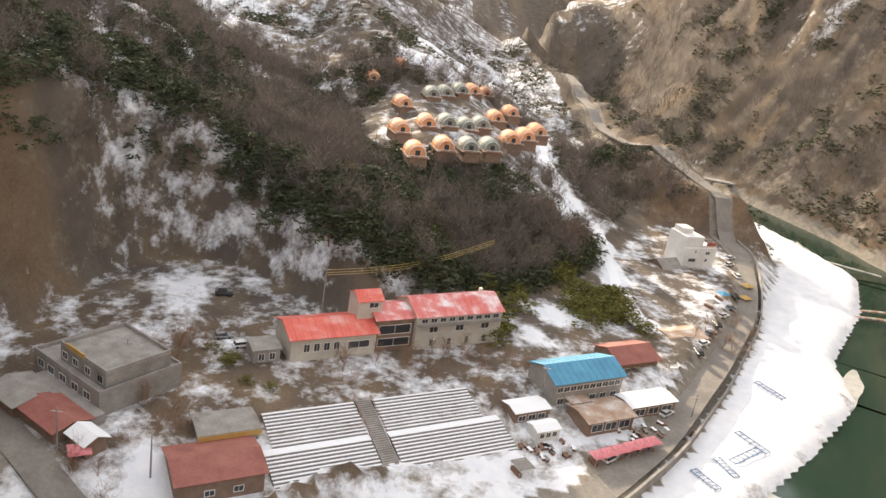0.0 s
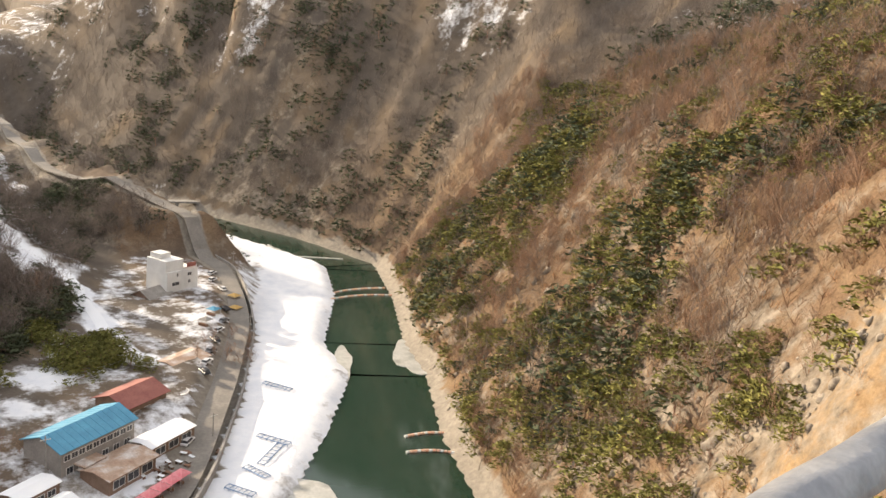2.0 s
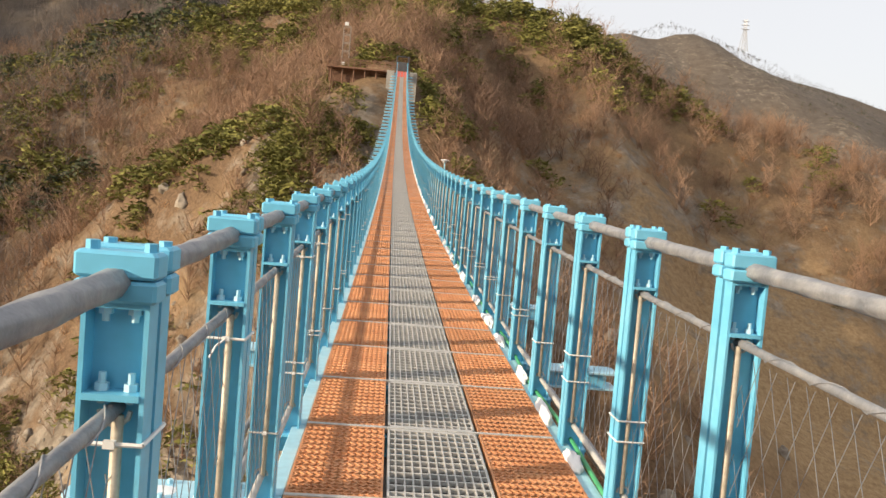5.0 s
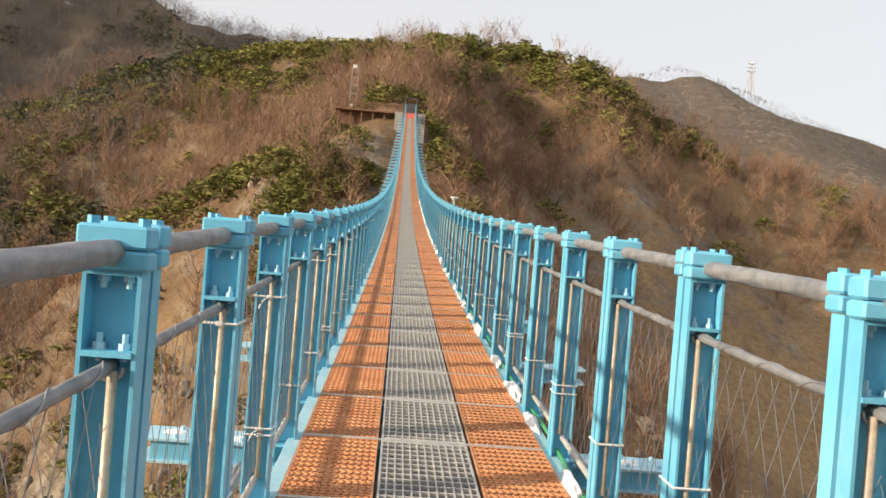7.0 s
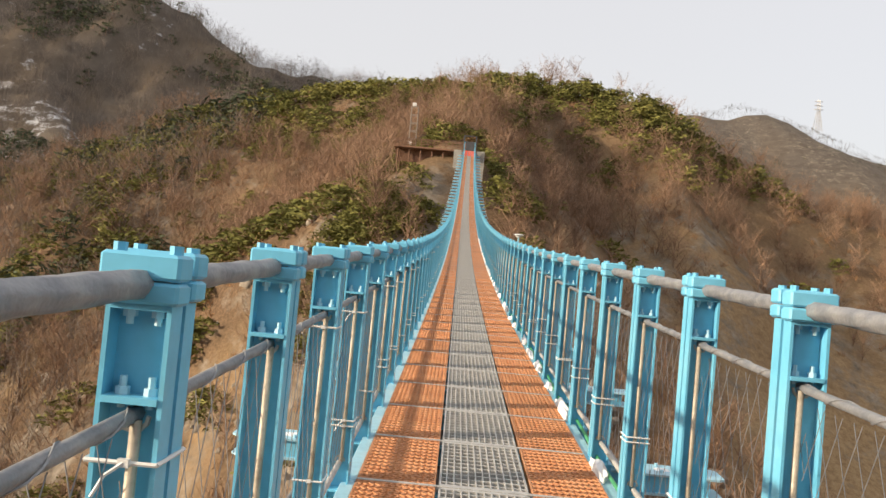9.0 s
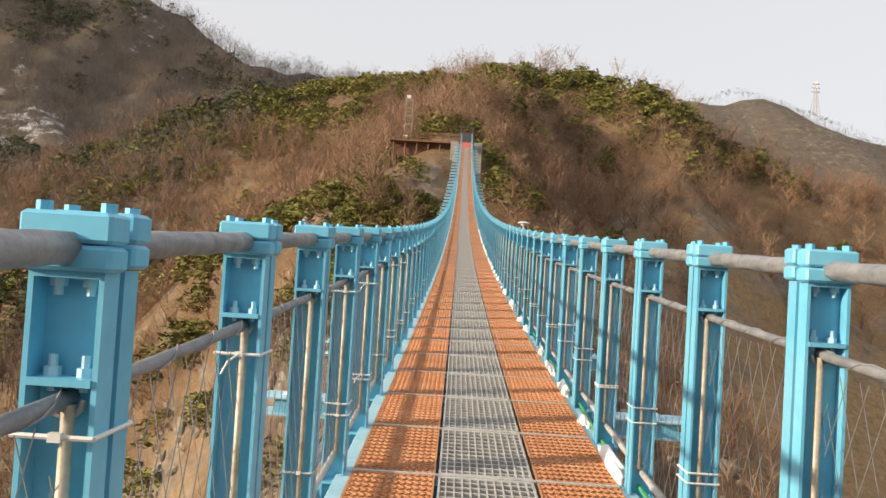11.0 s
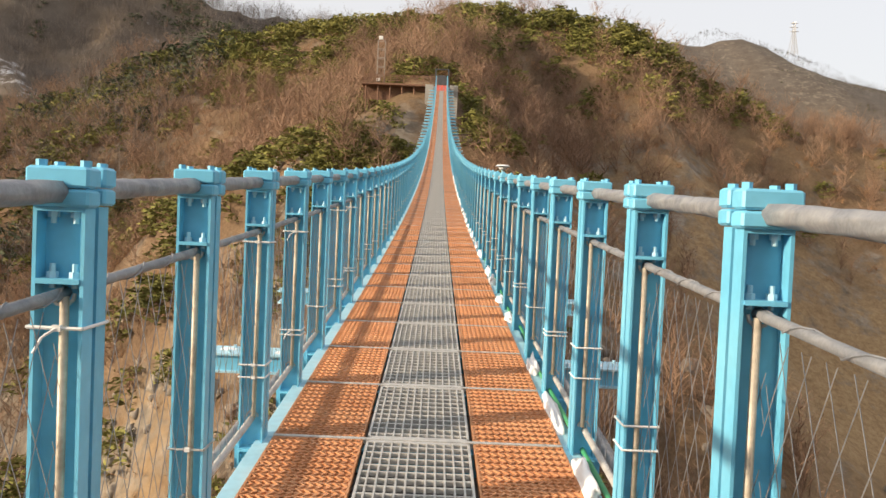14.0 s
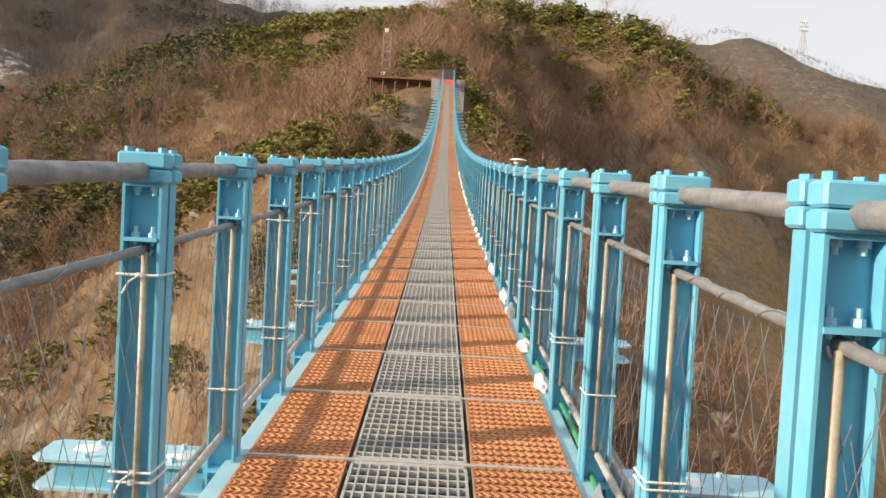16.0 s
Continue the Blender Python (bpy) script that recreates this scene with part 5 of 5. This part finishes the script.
def bare_tree(seed, h, twigs, spread=0.3):
    rng = np.random.RandomState(seed)
    v, f = [], []

    def tri(t):
        f.append([len(v), len(v) + 1, len(v) + 2])
        v.extend(t)

    stems = 1 + (rng.rand() < 0.4)
    for s in range(stems):
        base = np.array([0.25 * s, 0.1 * s, -0.6])
        top = np.array([rng.randn() * 0.09 * h, rng.randn() * 0.09 * h, h * (0.9 - 0.2 * s)])
        for k in range(3):
            an = k * 2.1
            a = np.array([math.cos(an), math.sin(an), 0]) * 0.015 * h
            a2 = np.array([math.cos(an + 2.1), math.sin(an + 2.1), 0]) * 0.015 * h
            tri([base + a, base + a2, top])
        for i in range(twigs // stems):
            t = 0.34 + 0.64 * rng.rand()
            p = base + (top - base) * t
            an = rng.rand() * 6.283
            ln = h * spread * (1.15 - t) * (0.7 + 0.6 * rng.rand()) + 0.25
            q = p + np.array([math.cos(an) * ln, math.sin(an) * ln, ln * (0.8 + 0.9 * rng.rand())])
            tri(blade(p, q, 0.0065 * h, rng))
            for j in range(3):
                u = p + (q - p) * (0.35 + 0.5 * rng.rand())
                tri(blade(u, u + (rng.randn(3) * 0.45 + np.array([0, 0, 0.35])) * ln * 0.7, 0.0045 * h, rng))
    return np.array(v), np.array(f)


def shrub(seed, h):
    rng = np.random.RandomState(seed)
    v, f = [], []
    for i in range(22):
        p = np.array([rng.randn() * 0.25, rng.randn() * 0.25, -0.2])
        q = p + np.array([rng.randn() * 0.45 * h, rng.randn() * 0.45 * h, h * (0.5 + 0.6 * rng.rand())])
        for t in (blade(p, q, 0.02, rng), blade(p + (q - p) * 0.5, q + rng.randn(3) * 0.3 * h, 0.014, rng)):
            f.append([len(v), len(v) + 1, len(v) + 2])
            v.extend(t)
    return np.array(v), np.array(f)


def pine_parts(seed, h, clumps, per, wide=1.0, size=1.0):
    """A red pine: a bent bare trunk with limbs, and flat layered pads of needle tufts."""
    rng = np.random.RandomState(seed)
    tv, tf, nv, nf = [], [], [], []
    bend = rng.randn(2) * 0.08 * h
    cuts = [0, 0.35, 0.7, 1.0]
    ring = []
    for t in cuts:
        c = np.array([bend[0] * math.sin(t * 2.2), bend[1] * math.sin(t * 2.6), -0.6 + t * h * 0.93])
        r = 0.022 * h * (1 - 0.8 * t)
        ring.append([c + np.array([math.cos(a), math.sin(a), 0]) * r for a in (0, 1.57, 3.14, 4.71)])
    for k in range(3):
        o = len(tv)
        tv.extend(ring[k] + ring[k + 1])
        for j in range(4):
            tf.append([o + j, o + (j + 1) % 4, o + 4 + (j + 1) % 4])
            tf.append([o + j, o + 4 + (j + 1) % 4, o + 4 + j])
    for c in range(clumps):
        t = 0.42 + 0.58 * (c + 0.5) / clumps
        p = np.array([bend[0] * math.sin(t * 2.2), bend[1] * math.sin(t * 2.6), -0.6 + t * h * 0.93])
        an = c * 2.4 + rng.rand()
        ln = h * 0.27 * wide * (1.25 - 0.85 * t) * (0.6 + 0.6 * rng.rand()) * (1.4 if t < 0.9 else 0.5)
        q = p + np.array([math.cos(an) * ln, math.sin(an) * ln, 0.12 * ln])
        o = len(tv)
        tv.extend(blade(p, q, 0.008 * h, rng))
        tf.append([o, o + 1, o + 2])
        rad = h * 0.125 * wide * (0.8 + 0.5 * rng.rand())
        for i in range(per):
            r = rad * math.sqrt(rng.rand())
            a = rng.rand() * 6.283
            m = q + np.array([r * math.cos(a), r * math.sin(a), rng.randn() * 0.025 * h + 0.02 * h * (1 - r / rad)])
            e = rng.randn(3) * np.array([1, 1, 0.35])
            e = e / (np.linalg.norm(e) + 1e-9)
            g = np.cross(e, rng.randn(3) * np.array([1, 1, 0.6]))
            g = g / (np.linalg.norm(g) + 1e-9)
            s = h * 0.05 * size * (0.6 + 0.8 * rng.rand())
            o = len(nv)
            nv.extend([m - e * s, m + g * s * 0.55, m + e * s])
            nf.append([o, o + 1, o + 2])
    return np.array(tv), np.array(tf), np.array(nv), np.array(nf)


def merge(name, kinds, spots, m, label, category):
    """One mesh out of many copies: kinds are (verts, tris); spots are rows of kind, x, y, z, turn, scale."""
    vs, fs, o = [], [], 0
    arr = np.array(spots, float)
    for k in range(len(kinds)):
        r = arr[arr[:, 0] == k]
        if not len(r):
            continue
        v, f = kinds[k]
        c, d, s = np.cos(r[:, 4])[:, None], np.sin(r[:, 4])[:, None], r[:, 5][:, None]
        x = (v[None, :, 0] * c - v[None, :, 1] * d) * s + r[:, 1][:, None]
        y = (v[None, :, 0] * d + v[None, :, 1] * c) * s + r[:, 2][:, None]
        z = v[None, :, 2] * s + r[:, 3][:, None]
        vs.append(np.stack([x, y, z], -1).reshape(-1, 3))
        fs.append((f[None] + (np.arange(len(r)) * len(v))[:, None, None]).reshape(-1, 3) + o)
        o += len(r) * len(v)
    v, f = np.concatenate(vs), np.concatenate(fs)
    me = bpy.data.meshes.new(name)
    me.vertices.add(len(v))
    me.vertices.foreach_set("co", v.astype(np.float32).ravel())
    me.loops.add(f.size)
    me.loops.foreach_set("vertex_index", f.ravel().astype(np.int32))
    me.polygons.add(len(f))
    me.polygons.foreach_set("loop_start", np.arange(0, f.size, 3).astype(np.int32))
    me.polygons.foreach_set("loop_total", np.full(len(f), 3, np.int32))
    me.update(calc_edges=True)
    me.materials.append(m)
    return tagged(new(name, me), label, category, kind="stuff")


def wood_spots(x0, x1, y0, y1, count, seed, zmin=-89.0):
    """Places in the box where trees grow: off the water, roads, houses and the bridge."""
    rng = np.random.RandomState(seed)
    x, y = rng.uniform(x0, x1, count), rng.uniform(y0, y1, count)
    z = land(x, y)
    dr, sr = seg_dist(x, y, RIVER)
    keep = (dr > lerp_list(sr, RIVER_W) + 3) & (z > zmin)
    for line, w in ((ROAD, 8), (LANE, 7), (TRACK, 5.5)):
        d, _ = seg_dist(x, y, line)
        keep &= d > w
    keep &= ~((np.abs(x) < 5) & (y > -70) & (y < 128))
    keep &= ~((x > -13) & (x < 7) & (y > 120) & (y < 140))
    keep &= village_zone(x, y) < 0.35
    # open grass slope below the far landing
    keep &= rng.rand(count) > 1.6 * open_grass(x, y)
    for cx, cy, r in ((-190, -50, 24), (-205, 52, 12), (-285, 62, 12), (-330, 24, 42), (-300, 10, 26), (-360, 40, 26), (-400, 10, 16), (-460, 30, 30)):
        keep &= np.hypot(x - cx, y - cy) > r
    return x[keep], y[keep], z[keep], rng


BARE = [bare_tree(100 + i, 1.0, 40 + 4 * (i % 3), 0.27) for i in range(7)]
SHRUB = [shrub(200 + i, 1.0) for i in range(4)]
PINE = [pine_parts(300 + i, 1.0, 14, 20, 1.15, 1.15) for i in range(6)]
PINE_FAR = [pine_parts(400 + i, 1.0, 8, 9, 1.1, 1.5) for i in range(4)]
BARE_FAR = [bare_tree(500 + i, 1.0, 9, 0.42) for i in range(5)]


PINE_BANDS = (
    [(-182, 219), (-155, 221), (-143, 232), (-116, 229), (-97, 238), (-54, 245)],
    [(-105, 168), (-88, 164), (-79, 170), (-69, 172)],
    [(-46, 139), (-39, 133), (-30, 126)],
    [(-101, 224), (-83, 212), (-75, 227), (-66, 240), (-49, 235), (-36, 242)],
    [(-246, 213), (-207, 215), (-160, 203)],
    [(-104, 158), (-97, 147), (-101, 141)],
)


def pine_share(x, y, z):
    """High along the ridges and spurs where the pines stand, low on the slopes between them."""
    p = 0.44 + 0.6 * wave(x, y, 38, 41) + 0.45 * wave(x, y, 17, 42)
    p = p - 0.45 * smooth(5, 20, x) * smooth(260, 240, y)
    for band in PINE_BANDS:
        d, _ = seg_dist(x, y, band)
        p = p + 0.85 * np.exp(-(d / 9) ** 2)
    d, _ = seg_dist(x, y, [(-60, 250), (-20, 240), (20, 222), (48, 204), (75, 204)])
    return p + 1.1 * np.exp(-(d / 15) ** 2)


def plant(tag, box, count, seed, bias, tall, near, bare_m=None, zmin=-89.0, crown_m=None):
    x, y, z, rng = wood_spots(*box, count, seed, zmin)
    share = pine_share(x, y, z) + bias
    pine = share > 0.36 + 1.0 * rng.rand(len(x))
    turn, s = rng.rand(len(x)) * 6.283, tall * (0.62 + 0.55 * rng.rand(len(x)))
    P, B = (PINE, BARE) if near else (PINE_FAR, BARE_FAR)
    sp = [(i % len(P), x[i], y[i], z[i], turn[i], s[i] * 1.2) for i in np.nonzero(pine)[0]]
    sb = [(i % len(B), x[i], y[i], z[i], turn[i], s[i] * 0.80) for i in np.nonzero(~pine)[0]]
    merge("pine_trunks", [(p[0], p[1]) for p in P], sp, M_PTRUNK, "reddish trunks of a pine wood on the " + tag, "pine wood")
    merge("pine_crowns", [(p[2], p[3]) for p in P], sp, crown_m or (M_NEEDLE if near else M_FARPINE), "layered green crowns of a pine wood on the " + tag, "pine wood")
    merge("bare_trees", B, sb, bare_m or (M_BARK if near else M_FARTREE), "leafless winter trees on the " + tag, "woods")


plant("hill across the bridge", (-270, 190, 55, 265), 7900, 1, 0.30, 8.8, True)
plant("wooded hill behind the village", (-400, -165, -190, 125), 5200, 2, 0.30, 11.0, True, M_FARTREE, -84.5, M_FARPINE)
plant("slope close behind the guest house", (-265, -166, -45, 80), 2600, 12, 0.35, 12.5, True, M_FARTREE, -87.0, M_FARPINE)
plant("mountain beyond the river", (-760, -60, 120, 520), 21000, 3, -0.05, 11.0, False)
plant("far hills", (180, 760, 640, 960), 9000, 4, -0.2, 3.2, False, M_FARTWIG)
plant("slopes left of the far valley", (-800, -400, -260, 130), 4000, 5, 0.0, 11.0, False)
plant("slope under the start of the bridge", (-150, 200, -160, 20), 900, 6, -0.1, 8.0, False)
# undergrowth with dry leaves
x, y, z, rng = wood_spots(-250, 150, 58, 230, 5200, 9)
merge("undergrowth", SHRUB, [(i % 4, x[i], y[i], z[i], rng.rand() * 6.28, 1.0 + 1.3 * rng.rand()) for i in range(len(x))], M_RUST, "rust brown undergrowth with dry leaves", "undergrowth")


# rocks on the steep slope under the far landing
def rock_mesh(seed):
    rng = np.random.RandomState(seed)
    bm = bmesh.new()
    bmesh.ops.create_icosphere(bm, subdivisions=2, radius=1)
    k = rng.rand(3) * 9
    for v in bm.verts:
        q = 1 + 0.9 * noise.noise(v.co * 1.1 + Vector(k)) + 0.55 * noise.noise(v.co * 2.6 + Vector(k))
        c = Vector((round(v.co.x * 2.2) / 2.2, round(v.co.y * 2.2) / 2.2, round(v.co.z * 2.2) / 2.2))
        c = v.co.lerp(c, 0.6)
        v.co = Vector((c.x * q, c.y * q * 0.7, c.z * q * 1.05))
    bmesh.ops.triangulate(bm, faces=bm.faces[:])
    bm.verts.ensure_lookup_table()
    out = np.array([v.co[:] for v in bm.verts]), np.array([[v.index for v in f.verts] for f in bm.faces])
    bm.free()
    return out


ROCKS = [rock_mesh(i) for i in range(6)]
rs = np.random.RandomState(77)
spots = []
for cx, cy, sx, sy, n, big in ((-42, 112, 10, 7, 60, 1), (-25, 80, 16, 10, 230, 1), (-118, 150, 22, 6, 130, 1), (-12, 116, 8, 6, 60, 1), (-60, 110, 16, 12, 90, 1), (-170, 172, 26, 6, 120, 1), (22, 92, 14, 10, 60, 1), (-230, 196, 26, 8, 90, 1)):
    for i in range(n):
        x, y = cx + rs.randn() * sx, cy + rs.randn() * sy
        if abs(x) < 3 and y > 60:
            continue
        s = (0.3 + 1.1 * rs.rand() ** 3) * big
        spots.append((i % 6, x, y, land1(x, y) - 0.5 * s, rs.rand() * 6.28, s))
merge("loose_rocks", ROCKS, spots, M_ROCK, "grey broken rocks scattered on the steep slopes", "rocks")


# single trees
def tree_mesh(name, vf, m):
    me = bpy.data.meshes.new(name)
    me.from_pydata(vf[0].tolist(), [], vf[1].tolist())
    me.materials.append(m)
    return me


PM = []
for i in range(4):
    q = pine_parts(700 + i, 1.0, 18, 34, 1.2, 0.95)
    PM.append((tree_mesh("trunk", q[:2], M_PTRUNK), tree_mesh("crown", q[2:], M_NEEDLE)))
tr = np.random.RandomState(31)


def pine_tree(x, y, h, label):
    i = tr.randint(4)
    t = thing("pine_tree", label, "tree", "pine trees", at=Matrix.Translation((x, y, land1(x, y))) @ pose(0, 0, 0, 0, 0, tr.rand() * 360) @ Matrix.Diagonal((h, h, h, 1)))
    part("trunk", PM[i][0], None, t)
    part("crown", PM[i][1], None, t)


for cx, cy, sx, sy, n, h in ((-12, 115, 3.2, 3.5, 30, 7.6), (-18, 114, 3, 4, 14, 7.2), (6.5, 126, 1.8, 5, 14, 9.5), (-3, 148, 9, 5, 16, 8.0), (-12, 137, 4, 3, 5, 7.5), (30, 212, 14, 4, 16, 10.0), (58, 203, 12, 4, 12, 10.5), (120, 178, 12, 8, 12, 9.0)):
    for k in range(n):
        x, y = cx + tr.randn() * sx, cy + tr.randn() * sy
        if (abs(x) < 3.2 and y < 134) or (-13 < x < 3 and 126 < y < 138):
            continue
        pine_tree(x, y, h * (0.75 + 0.4 * tr.rand()), "red pine with layered olive green crown on the hillside")
for cx, cy, sx, sy, n, h in ((-155, -32, 2.5, 2, 3, 7.0), (-149, -22, 2, 2, 2, 5.0), (-214, 66, 7, 6, 26, 13.0), (-236, 52, 6, 6, 10, 12.0), (-205, 28, 10, 7, 20, 13.0), (-232, 10, 10, 9, 26, 13.0)):
    for k in range(n):
        x, y = cx + tr.randn() * sx, cy + tr.randn() * sy
        pine_tree(x, y, h * (0.75 + 0.4 * tr.rand()), "tall dark pine in the grove behind the village")
BMESH = [tree_mesh("branches", bare_tree(800 + i, 1.0, 46, 0.36), M_BARK) for i in range(4)]
for u0, u1, v0, v1, n, h in ((-147, -133, 56, 108, 17, 5.0), (-140, -128, 22, 40, 7, 4.5), (-165, -150, 20, 40, 9, 6.0), (-150, -135, 170, 200, 10, 5.0), (-128, -112, 2, 20, 6, 5.0)):
    for k in range(n):
        x, y = uv(u0 + (u1 - u0) * tr.rand(), v0 + (v1 - v0) * tr.rand())
        s = h * (0.7 + 0.6 * tr.rand())
        t = part("bare_tree", BMESH[tr.randint(4)], None)
        t.matrix_world = Matrix.Translation((x, y, land1(x, y))) @ pose(0, 0, 0, 0, 0, tr.rand() * 360) @ Matrix.Diagonal((s, s, s, 1))
        tagged(t, "leafless garden tree beside the village houses", "tree", "village trees")
